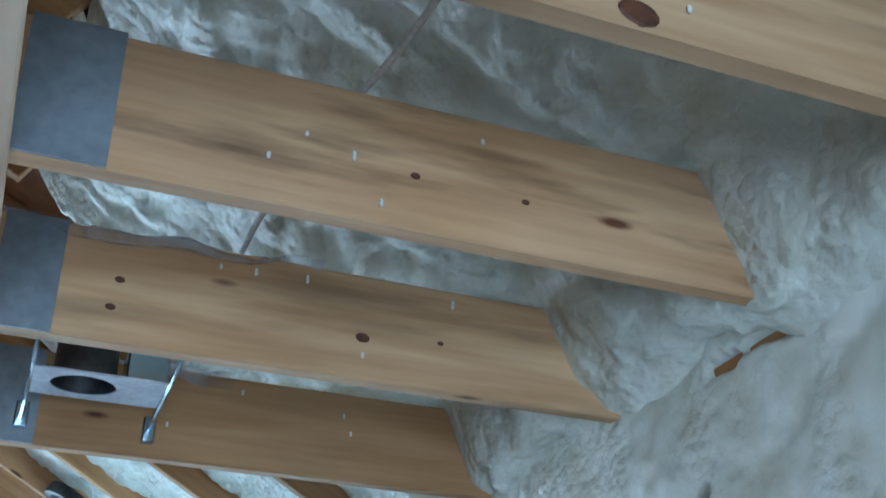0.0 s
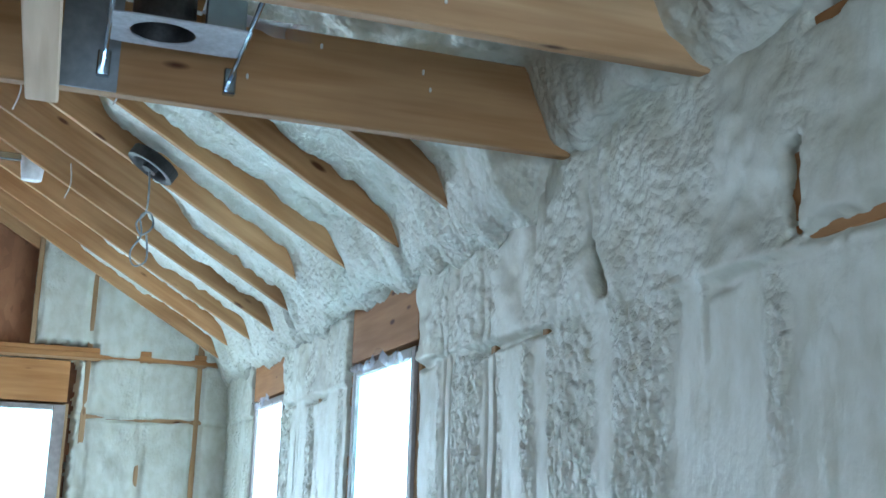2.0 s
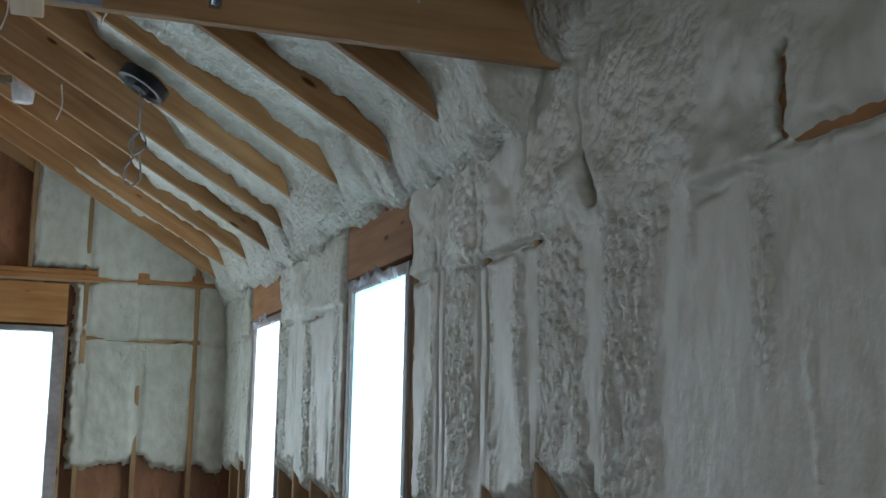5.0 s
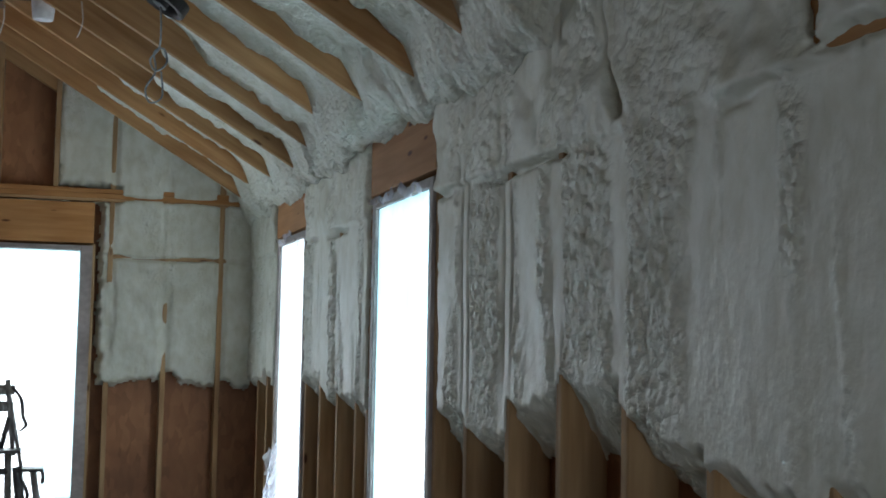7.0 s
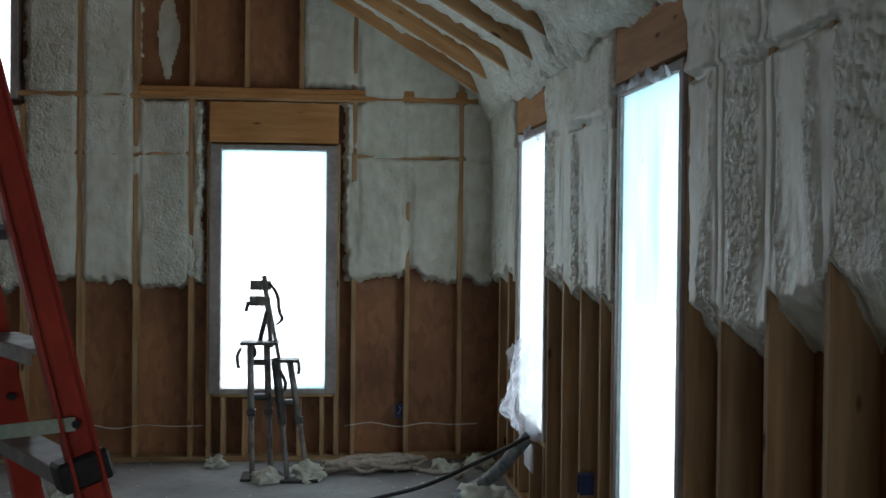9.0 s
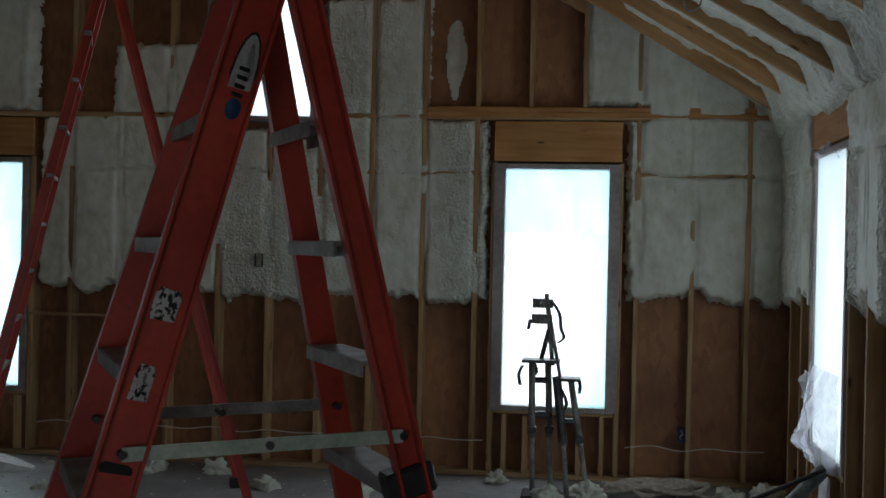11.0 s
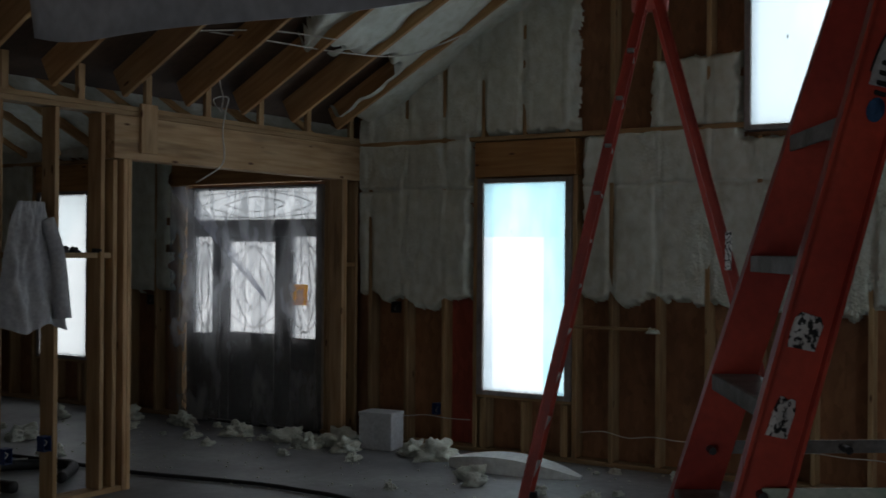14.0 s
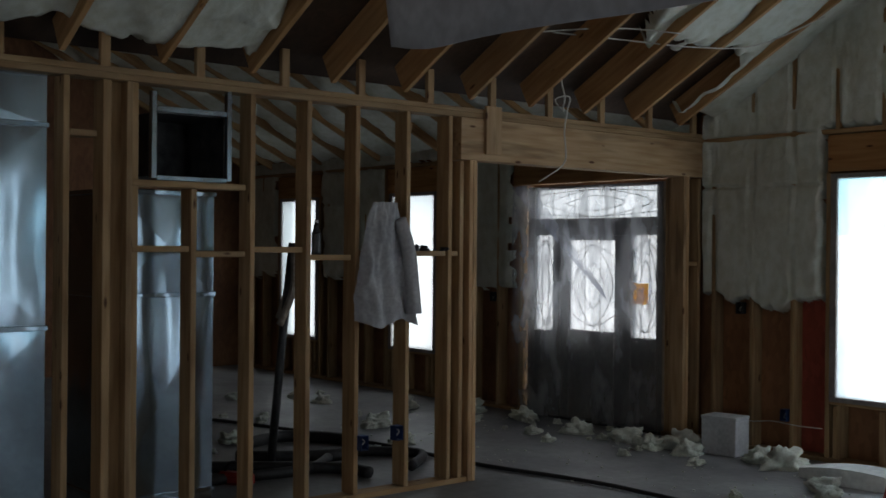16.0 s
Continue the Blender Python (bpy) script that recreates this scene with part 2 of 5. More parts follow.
STICKER = sticker_mat()
ZINC = two_scale("zinc_sheet", (0.42, 0.46, 0.52), (0.62, 0.66, 0.72), 9.0, 0.35, 0.1, 0.001, 0.15)
LOGO_WHITE = two_scale("logo_white", (0.5, 0.5, 0.49), (0.68, 0.68, 0.66), 22.0, 0.6)
LOGO_BLUE = two_scale("logo_blue", (0.02, 0.07, 0.17), (0.04, 0.13, 0.28), 16.0, 0.5)
BLACK = two_scale("black_mark", (0.01, 0.01, 0.01), (0.03, 0.03, 0.03), 20.0, 0.6)
RED_TOOL = two_scale("red_plastic", (0.35, 0.02, 0.015), (0.5, 0.04, 0.02), 10.0, 0.4)
GREY_BLOCK = two_scale("white_carton", (0.5, 0.52, 0.54), (0.64, 0.66, 0.67), 4.0, 0.7)
FIBRE = two_scale("glass_wool", (0.5, 0.46, 0.36), (0.74, 0.71, 0.6), 7.0, 0.95, 1.0, 0.03, fine=6)
GLASS_SKY = pane_mat("film_glass", (0.33, 0.375, 0.39), (0.39, 0.42, 0.43))
GLASS_EAST = pane_mat("film_glass_bright", (0.30, 0.345, 0.36), (0.38, 0.41, 0.42), 0.8, 0.75)
BLUE_FILM = tint_film_mat()
GLASS_CLEAR = pane_mat("bevel_glass", (0.15, 0.17, 0.19), (0.32, 0.34, 0.36), 6.0, 0.62)
FILM = film_mat("polythene", 0.62, (0.62, 0.64, 0.72))
HAZE = film_mat("thin_polythene", 0.86, (0.7, 0.72, 0.75))


# ---- building helpers ----
def mesh_of(bm, name, material, smooth=False):
    me = bpy.data.meshes.new(name)
    bm.normal_update()
    bm.to_mesh(me)
    bm.free()
    me.materials.append(material)
    if smooth:
        me.polygons.foreach_set("use_smooth", [True] * len(me.polygons))
    return me


def part(name, bm, material, parent=None, label="", smooth=False, m=None):
    ob = new(name, mesh_of(bm, name, material, smooth))
    if m is not None:
        ob.matrix_basis = m
    ob.parent = parent
    return tagged(ob, label)


def thing(name, label, category, place=(0, 0, 0), group="", turn=0.0, kind=""):
    ob = new(name)
    ob.empty_display_size = 0.1
    ob.matrix_basis = pose(*place, 0, 0, turn)
    return tagged(ob, label, category, group, kind)


def add_box(bm, lo, hi, bevel=0.0):
    """A box between two corners, with its edges taken off."""
    r = bmesh.ops.create_cube(bm, size=1.0)
    bmesh.ops.scale(bm, vec=[max(1e-4, h - a) for a, h in zip(lo, hi)], verts=r["verts"])
    bmesh.ops.translate(bm, vec=[(h + a) / 2 for a, h in zip(lo, hi)], verts=r["verts"])
    if bevel:
        edges = list({e for v in r["verts"] for e in v.link_edges})
        bmesh.ops.bevel(bm, geom=edges, offset=bevel, segments=1, affect="EDGES")


def box(lo, hi, bevel=0.0):
    bm = bmesh.new()
    add_box(bm, lo, hi, bevel)
    return bm


def add_tube(bm, pts, r, sides=8, r_end=None):
    """A round tube along points, closed at its ends."""
    pts = [Vector(p) for p in pts]
    rings = []
    for i, p in enumerate(pts):
        d = (pts[min(i + 1, len(pts) - 1)] - pts[max(i - 1, 0)]).normalized()
        a = d.orthogonal().normalized() if not rings else (last - d * last.dot(d)).normalized()
        last = a
        b = d.cross(a)
        k = r if r_end is None else r + (r_end - r) * i / (len(pts) - 1)
        rings.append([bm.verts.new(p + (a * math.cos(q) + b * math.sin(q)) * k) for q in [2 * math.pi * j / sides for j in range(sides)]])
    for u, v in zip(rings, rings[1:]):
        for j in range(sides):
            bm.faces.new((u[j], u[(j + 1) % sides], v[(j + 1) % sides], v[j]))
    bm.faces.new(rings[0][::-1])
    bm.faces.new(rings[-1])


def tube(pts, r, sides=8, r_end=None):
    bm = bmesh.new()
    add_tube(bm, pts, r, sides, r_end)
    return bm


def smooth_path(pts, steps=8):
    """A curve through points (Catmull-Rom)."""
    p = [Vector(a) for a in pts]
    p = [p[0]] + p + [p[-1]]
    out = []
    for i in range(1, len(p) - 2):
        for k in range(steps):
            t = k / steps
            a, b, c, d = p[i - 1:i + 3]
            out.append(0.5 * ((2 * b) + (c - a) * t + (2 * a - 5 * b + 4 * c - d) * t * t + (3 * b - a - 3 * c + d) * t ** 3))
    return out + [p[-2]]


BOARDS = {}


def board(name, a, b, w, h, material, parent=None, up=(0, 0, 1), label=""):
    """A plank from a to b (its middle line), h tall along up and w thick across; edges eased; alike planks share a mesh."""
    a, b = Vector(a), Vector(b)
    x = (b - a).normalized()
    y = Vector(up).cross(x).normalized()
    z = x.cross(y)
    length = round((b - a).length, 3)
    key = (length, w, h, material.name)
    if key not in BOARDS:
        bm = box((-length / 2, -w / 2, -h / 2), (length / 2, w / 2, h / 2), min(0.004, w * 0.12))
        BOARDS[key] = mesh_of(bm, name, material)
    ob = new(name, BOARDS[key])
    m = Matrix((x, y, z)).transposed().to_4x4()
    m.translation = (a + b) / 2
    ob.matrix_basis = m
    ob.parent = parent
    return tagged(ob, label)


def lattice(ix, iy, seed):
    v = np.sin(ix * 127.1 + iy * 311.7 + seed * 74.7) * 43758.5453
    return v - np.floor(v)


def noise2(x, y, seed=0):
    """Smooth value noise, -1 to 1."""
    ix, iy = np.floor(x), np.floor(y)
    fx, fy = x - ix, y - iy
    fx, fy = fx * fx * (3 - 2 * fx), fy * fy * (3 - 2 * fy)
    a, b = lattice(ix, iy, seed), lattice(ix + 1, iy, seed)
    c, d = lattice(ix, iy + 1, seed), lattice(ix + 1, iy + 1, seed)
    return 2 * ((a * (1 - fx) + b * fx) * (1 - fy) + (c * (1 - fx) + d * fx) * fy) - 1


def fbm(x, y, seed=0, octaves=4):
    return sum(noise2(x * 2 ** k, y * 2 ** k, seed + 13 * k) / 2 ** k for k in range(octaves))


def blobs(x, y, seed=0):
    """Rounded lumps with creases between them, 0 to 1."""
    best = np.full(np.shape(x), 9.0)
    ix, iy = np.floor(x), np.floor(y)
    for dx in (-1, 0, 1):
        for dy in (-1, 0, 1):
            px = ix + dx + lattice(ix + dx, iy + dy, seed)
            py = iy + dy + lattice(ix + dx, iy + dy, seed + 5)
            best = np.minimum(best, (px - x) ** 2 + (py - y) ** 2)
    return np.clip(1 - best, 0, 1)


def popcorn(x, y, seed=0):
    """Foam that burst into small rounded beads, warped so that no row repeats, about -0.5 to 1."""
    wx, wy = x + 0.35 * fbm(x * 0.4, y * 0.4, seed + 2, 1), y + 0.35 * fbm(x * 0.4, y * 0.4, seed + 9, 1)
    return blobs(wx, wy, seed) * (0.7 + 0.6 * noise2(x * 0.55, y * 0.55, seed + 4)) - 0.4


def sheet(name, u, v, place, keep, material, label, category="insulation", coarse=None):
    """A relief of foam over a grid of u and v: place gives the points, keep the cells that are there, coarse how beaded the skin is."""
    gu, gv = np.meshgrid(u, v, indexing="ij")
    pts = np.stack(place(gu, gv), -1).reshape(-1, 3)
    k = keep(gu, gv)
    cell = k[:-1, :-1] & k[1:, :-1] & k[:-1, 1:] & k[1:, 1:]
    i, j = np.nonzero(cell)
    nv = len(v)
    a = i * nv + j
    faces = np.stack((a, a + nv, a + nv + 1, a + 1), -1)
    used, inv = np.unique(faces, return_inverse=True)
    me = bpy.data.meshes.new(name)
    me.from_pydata(pts[used].tolist(), [], inv.reshape(-1, 4).tolist())
    me.materials.append(material)
    if coarse:
        me.attributes.new("coarse", "FLOAT", "POINT").data.foreach_set("value", np.broadcast_to(coarse(gu, gv), gu.shape).reshape(-1)[used].astype(np.float32))
    me.polygons.foreach_set("use_smooth", [True] * len(me.polygons))
    return tagged(new(name, me), label, category, "", "structure")


# ---- the large structure ----
WIDE, RISE, EAVE = 7.95, 0.60, 2.60          # main room's width, roof pitch, underside of the rafters at the long wall
EAVE_W = 2.77                                # and at the bearing wall
BACK, FAR = -12.0, -16.0                     # rear wall, end of the side room
RIDGE = EAVE + RISE * WIDE / 2
RISE_W = (RIDGE - EAVE_W) / (WIDE / 2)
OPEN_NORTH = {"A": (-2.02, -1.25, 0.54, 2.31), "B": (-6.63, -5.85, 0.54, 2.31), "H": (-4.31, -3.53, 2.69, 4.05),
              "door": (-10.2, -8.42, 0.0, 2.36), "W2": (-12.5, -11.72, 0.54, 2.33), "W1": (-14.95, -14.13, 0.54, 2.33)}
OPEN_EAST = {"C": (-2.10, -1.24, 0.56, 2.305), "D": (-4.565, -3.755, 0.56, 2.30)}
OPEN_SOUTH = {"R1": (-2.4, -0.5, 0.1, 2.1)}


def eave_line(x):
    return np.minimum(EAVE - RISE * x, EAVE_W + RISE_W * (x + WIDE))


def skin(name, spans, holes, top, axis, face, thick, material, label):
    """A sheathed wall with its openings cut through: spans are the ends and bends, top the height along it."""
    bm = bmesh.new()
    cuts = sorted({*spans, *[c for h in holes for c in h[:2]]})
    for a, b in zip(cuts, cuts[1:]):
        mid = (a + b) / 2
        free = [0.0]
        for h in sorted((h for h in holes if h[0] < mid < h[1]), key=lambda h: h[2]):
            free += [h[2], h[3]]
        free.append(None)
        for lo, hi in zip(free[::2], free[1::2]):
            za, zb = (top(a + 1e-4), top(b - 1e-4)) if hi is None else (hi, hi)
            if min(za, zb) - lo < 0.005:
                continue
            vs = []
            for d in (face, face + thick):
                for u, z in ((a, lo), (b, lo), (b, zb), (a, za)):
                    vs.append(bm.verts.new((u, d, z) if axis == "x" else (d, u, z)))
            for q in ((0, 1, 2, 3), (7, 6, 5, 4), (0, 4, 5, 1), (1, 5, 6, 2), (2, 6, 7, 3), (3, 7, 4, 0)):
                bm.faces.new([vs[i] for i in q])
    bmesh.ops.recalc_face_normals(bm, faces=bm.faces)
    return tagged(part(name, bm, material), label, "wall", "", "structure")


def north_top(x):
    return eave_line(x) + 0.28 if x > -WIDE else 3.05


wall_north = skin("wall_north", (FAR - 0.2, -WIDE, -WIDE / 2, 0.16), list(OPEN_NORTH.values()), north_top, "x", 0.14, 0.02, OSB,
                  "brown strand-board sheathing of the framed gable wall")
wall_east = skin("wall_east", (BACK, 0.14), list(OPEN_EAST.values()), lambda y: 2.77, "y", 0.14, 0.02, OSB,
                 "brown strand-board sheathing behind the studs of the long wall")
wall_south = skin("wall_south", (FAR - 0.2, -WIDE, -WIDE / 2, 0.16), list(OPEN_SOUTH.values()), lambda x: north_top(x) if x > -WIDE else 5.3, "x", BACK - 0.02, 0.02, OSB,
                  "plain strand-board wall closing the room")
wall_west = skin("wall_west", (BACK, 0.14), [], lambda y: 5.3, "y", FAR - 0.2, 0.02, OSB, "plain strand-board wall of the side room")
floor = tagged(part("floor", box((FAR - 0.2, BACK - 0.02, -0.2), (0.16, 0.16, 0.0)), FLOOR), "dusty pale grey subfloor strewn with foam crumbs", "floor", "", "structure")


def slab(name, corners, thick, material, label, category):
    """A flat deck through four corners, thick upwards."""
    bm = bmesh.new()
    lo = [bm.verts.new(c) for c in corners]
    hi = [bm.verts.new((c[0], c[1], c[2] + thick)) for c in corners]
    bm.faces.new(lo[::-1])
    bm.faces.new(hi)
    for i in range(4):
        bm.faces.new((lo[i], lo[(i + 1) % 4], hi[(i + 1) % 4], hi[i]))
    bmesh.ops.recalc_face_normals(bm, faces=bm.faces)
    return tagged(part(name, bm, material), label, category, "", "structure")


DEPTH = 0.26                                  # upright depth of the rafters
roof_east = slab("ceiling_east", [(0.3, BACK - 0.1, EAVE + DEPTH - 0.18), (0.3, 0.3, EAVE + DEPTH - 0.18), (-WIDE / 2, 0.3, RIDGE + DEPTH), (-WIDE / 2, BACK - 0.1, RIDGE + DEPTH)],
                 0.03, OSB, "strand-board roof deck above the rafters", "ceiling")
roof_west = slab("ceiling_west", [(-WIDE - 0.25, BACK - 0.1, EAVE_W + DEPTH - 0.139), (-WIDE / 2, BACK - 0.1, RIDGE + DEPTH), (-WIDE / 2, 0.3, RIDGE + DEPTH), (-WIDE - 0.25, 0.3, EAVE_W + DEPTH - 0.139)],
                 0.03, OSB_DARK, "dark roof deck above the bare rafters", "ceiling")
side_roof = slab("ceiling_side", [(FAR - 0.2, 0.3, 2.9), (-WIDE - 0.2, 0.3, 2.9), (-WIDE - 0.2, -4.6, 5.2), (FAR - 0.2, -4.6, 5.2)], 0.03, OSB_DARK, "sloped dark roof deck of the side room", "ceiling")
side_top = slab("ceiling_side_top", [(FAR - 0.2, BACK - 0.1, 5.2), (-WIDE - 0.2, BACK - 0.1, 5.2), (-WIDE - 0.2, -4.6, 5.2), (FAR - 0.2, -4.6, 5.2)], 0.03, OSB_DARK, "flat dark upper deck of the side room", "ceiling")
# added panel: stops sky light leaking in between the two roofs
attic_closure = tagged(part("wall_attic", box((-WIDE - 0.22, BACK, 3.06), (-WIDE - 0.2, 0.2, 5.3)), OSB_DARK), "dark closing panel added against sky light over the bearing wall", "wall", "", "structure")

# rafters, ridge and deck framing
RAFTERS_Y = [-0.42 - 0.61 * k for k in range(19)]
ridge = board("ridge_beam", (-WIDE / 2, BACK, RIDGE + 0.06), (-WIDE / 2, 0.13, RIDGE + 0.06), 0.045, 0.3, RAFTER)
tagged(ridge, "long wooden ridge beam under the roof peak", "beam", "", "structure")
half = DEPTH / 2 * 0.96
for y in RAFTERS_Y:
    if y > -11.9:
        foot = 0.02 if y > -5.5 else 1.3
        r = board("rafter", (-foot, y, EAVE + 0.012 + RISE * foot + half - 0.007 * foot), (-WIDE / 2 + 0.03, y, RIDGE + half - 0.016), 0.038, 0.215, RAFTER)
        tagged(r, "sloped wooden rafter half buried in spray foam", "rafter", "rafters of the vaulted roof", "structure")
        r = board("rafter", (-WIDE, y, EAVE_W + half), (-WIDE / 2 - 0.03, y, RIDGE + half - 0.016), 0.038, 0.215, RAFTER)
        tagged(r, "sloped bare wooden rafter over the bearing wall", "rafter", "rafters of the vaulted roof", "structure")
        r = board("rafter_post", (-WIDE - 0.02, y + 0.28, 2.742), (-WIDE - 0.02, y + 0.28, 3.0), 0.038, 0.06, STUD, up=(0, 1, 0))
        tagged(r, "short upright post on the wall plate", "post", "posts over the bearing wall", "structure")
for k in range(13):
    x = -8.5 - 0.61 * k
    r = board("rafter", (x, 0.1, 2.83), (x, -4.5, 5.03), 0.038, 0.2, RAFTER)
    tagged(r, "sloped wooden rafter of the side room", "rafter", "rafters of the side room", "structure")

# framing of the gable wall
STUDS_X = [-0.24 - 0.4 * k for k in range(40)]
for x in STUDS_X:
    blocked = [h for k, h in OPEN_NORTH.items() if h[0] - 0.11 < x < h[1] + 0.11]
    top = eave_line(x) + 0.1 if x > -WIDE else 2.7
    lo, hi = 0.04, top
    runs = [(0.04, top)]
    for h in blocked:
        runs = [(a, b) for lo, hi in runs for a, b in ((lo, min(hi, h[2] - 0.075)), (max(lo, h[3] + (0.4 if h[3] < 3 else 0.05)), hi)) if b - a > 0.06]
    for a, b in runs:
        board("stud", (x, 0.07, a), (x, 0.07, b), 0.038, 0.14, STUD, wall_north, up=(0, 1, 0))
for a, b in ((-8.42, 0.14), (FAR, -10.2)):
    board("bottom_plate", (a, 0.07, 0.019), (b, 0.07, 0.019), 0.14, 0.038, STUD, wall_north)
for a, b in ((-3.49, 0.14), (-WIDE, -4.35), (FAR, -WIDE)):
    board("top_plate", (a, 0.069, 2.695), (b, 0.069, 2.695), 0.142, 0.04, STUD, wall_north)
    board("block_row", (a, 0.072, 2.275), (min(b, -2.2) if b > -3 else b, 0.072, 2.275), 0.136, 0.036, STUD, wall_north) if a > -5 else None
board("block_row", (-1.04, 0.072, 2.275), (-0.04, 0.072, 2.275), 0.136, 0.036, STUD, wall_north)

for key in ("A", "B", "W1", "W2"):
    a, b, z0, z1 = OPEN_NORTH[key]
    board("header", (a - 0.09, 0.065, 2.515), (b + 0.09, 0.065, 2.515), 0.15, 0.3, HEADER, wall_north)
    for x in (a - 0.085, b + 0.085):
        board("jack_stud", (x, 0.069, 0.04), (x, 0.069, 2.36), 0.04, 0.138, STUD, wall_north, up=(0, 1, 0))
    board("rough_sill", (a - 0.06, 0.066, z0 - 0.045), (b + 0.06, 0.066, z0 - 0.045), 0.136, 0.036, STUD, wall_north)
    for x in (a + 0.02, b - 0.02):
        board("cripple_stud", (x, 0.066, 0.04), (x, 0.066, z0 - 0.065), 0.036, 0.132, STUD, wall_north, up=(0, 1, 0))
board("header", (-10.4, 0.065, 2.53), (-8.3, 0.065, 2.53), 0.15, 0.28, HEADER, wall_north)
for x in (-10.3, -10.26, -8.36, -8.32):
    board("jack_stud", (x, 0.069, 0.04), (x, 0.069, 2.385), 0.038, 0.138, STUD, wall_north, up=(0, 1, 0))
for z in (2.715, 2.752):
    board("band_plate", (-2.62, 0.06, z), (-0.04, 0.06, z), 0.15, 0.036, HEADER, wall_north)
board("gable_rafter", (-0.02, 0.03, EAVE + 0.08), (-WIDE / 2, 0.03, RIDGE + 0.08), 0.04, 0.14, RAFTER, wall_north)
board("gable_rafter", (-WIDE + 0.02, 0.03, EAVE_W + 0.08), (-WIDE / 2, 0.03, RIDGE + 0.08), 0.04, 0.14, RAFTER, wall_north)
part("primed_panel", box((-7.03, 0.128, 0.05), (-6.78, 0.139, 1.5)), OSB_RED, wall_north, "dark red primed panel between the studs")

# framing of the long wall
STUDS_Y = [-0.4, -0.8, -1.1, -2.17, -2.58, -3.0, -3.4, -3.62, -4.63] + [-4.98 - 0.39 * k for k in range(18)]
for y in STUDS_Y:
    board("stud", (0.07, y, 0.04), (0.07, y, 2.66), 0.038, 0.14, STUD, wall_east, up=(1, 0, 0))
board("bottom_plate", (0.07, BACK, 0.019), (0.07, 0.0, 0.019), 0.14, 0.038, STUD, wall_east)
board("top_plate", (0.07, BACK, 2.69), (0.07, 0.0, 2.69), 0.14, 0.06, STUD, wall_east)
board("rim_plate", (0.06, BACK, 2.745), (0.06, 0.0, 2.745), 0.15, 0.04, HEADER, wall_east)
for a, b, z0, z1 in OPEN_EAST.values():
    board("header", (0.06, a - 0.08, 2.51), (0.06, b + 0.08, 2.51), 0.15, 0.3, HEADER, wall_east)
    board("rough_sill", (0.066, a - 0.05, z0 - 0.06), (0.066, b + 0.05, z0 - 0.06), 0.14, 0.038, STUD, wall_east)
    for y in (a + 0.02, (a + b) / 2, b - 0.02):
        board("cripple_stud", (0.066, y, 0.04), (0.066, y, z0 - 0.08), 0.036, 0.134, STUD, wall_east, up=(1, 0, 0))
board("block_row", (0.06, -7.62, 2.285), (0.06, -6.88, 2.285), 0.126, 0.04, HEADER, wall_east)
board("plate_sliver", (-0.012, -5.2, 2.712), (-0.012, -3.75, 2.712), 0.04, 0.055, HEADER, wall_east)
board("side_block", (0.06, -6.9, 2.31), (0.06, -6.9, 2.48), 0.05, 0.124, HEADER, wall_east, up=(1, 0, 0))
board("plate_sliver", (0.05, -7.42, 2.67), (0.05, -6.98, 2.67), 0.118, 0.035, HEADER, wall_east)
board("side_block", (0.095, -6.13, 2.25), (0.095, -6.13, 2.6), 0.045, 0.13, HEADER, wall_east, up=(1, 0, 0))

# bearing wall with the wide opening
BX = -WIDE - 0.07
wall_bearing = thing("wall_bearing", "open stud wall with a wide headed opening", "wall", (0, 0, 0), "", 0, "structure")
for z in (2.70, 2.738):
    board("top_plate", (BX, BACK, z), (BX, -0.01, z), 0.14, 0.037, STUD, wall_bearing)
board("bottom_plate", (BX, BACK, 0.019), (BX, -2.8, 0.019), 0.14, 0.038, STUD, wall_bearing)
board("header", (BX + 0.004, -2.91, 2.525), (BX + 0.004, -0.03, 2.525), 0.15, 0.31, JOIST, wall_bearing)
board("nailer", (BX + 0.087, -2.6, 2.42), (BX + 0.087, -2.6, 2.78), 0.16, 0.03, JOIST, wall_bearing, up=(1, 0, 0))
board("stud", (BX, -5.06, 0.04), (BX, -5.06, 2.068), 0.038, 0.14, STUD, wall_bearing, up=(1, 0, 0))
for y in [-5.86, -5.48, -4.65, -4.225, -3.83, -3.39, -3.0] + [-7.45 - 0.4 * k for k in range(11)]:
    board("stud", (BX, y, 0.04), (BX, y, 2.68), 0.038, 0.14, STUD, wall_bearing, up=(1, 0, 0))
for y in (-2.89, -0.06):
    board("king_stud", (BX, y, 0.04), (BX, y, 2.36), 0.04, 0.141, STUD, wall_bearing, up=(1, 0, 0))
for y in (-2.80, -2.76, -0.27, -0.23):
    board("trimmer", (BX + 0.004, y, 0.0), (BX + 0.004, y, 2.37), 0.038, 0.145, JOIST, wall_bearing, up=(1, 0, 0))
for a, b, z in ((-5.46, -5.09, 1.7), (-5.05, -4.7, 1.67), (-4.66, -4.27, 1.7), (-4.23, -3.88, 1.65), (-3.84, -3.44, 1.68), (-3.4, -3.04, 1.68), (-3.0, -2.92, 1.68), (-0.21, -0.08, 1.6), (-5.84, -5.68, 2.36)):
    board("block", (BX, a, z), (BX, b, z), 0.135, 0.038, STUD, wall_bearing)
board("boot_sill", (BX, -5.46, 2.09), (BX, -4.7, 2.09), 0.137, 0.038, STUD, wall_bearing)
board("flat_stud", (BX - 0.03, -5.525, 0.04), (BX - 0.03, -5.525, 2.68), 0.038, 0.118, STUD, wall_bearing, up=(0, 1, 0))
for y in (-5.61, -5.44):
    board("post", (BX - 0.02, y, 0.04), (BX - 0.02, y, 2.68), 0.05, 0.14, STUD, wall_bearing, up=(1, 0, 0))

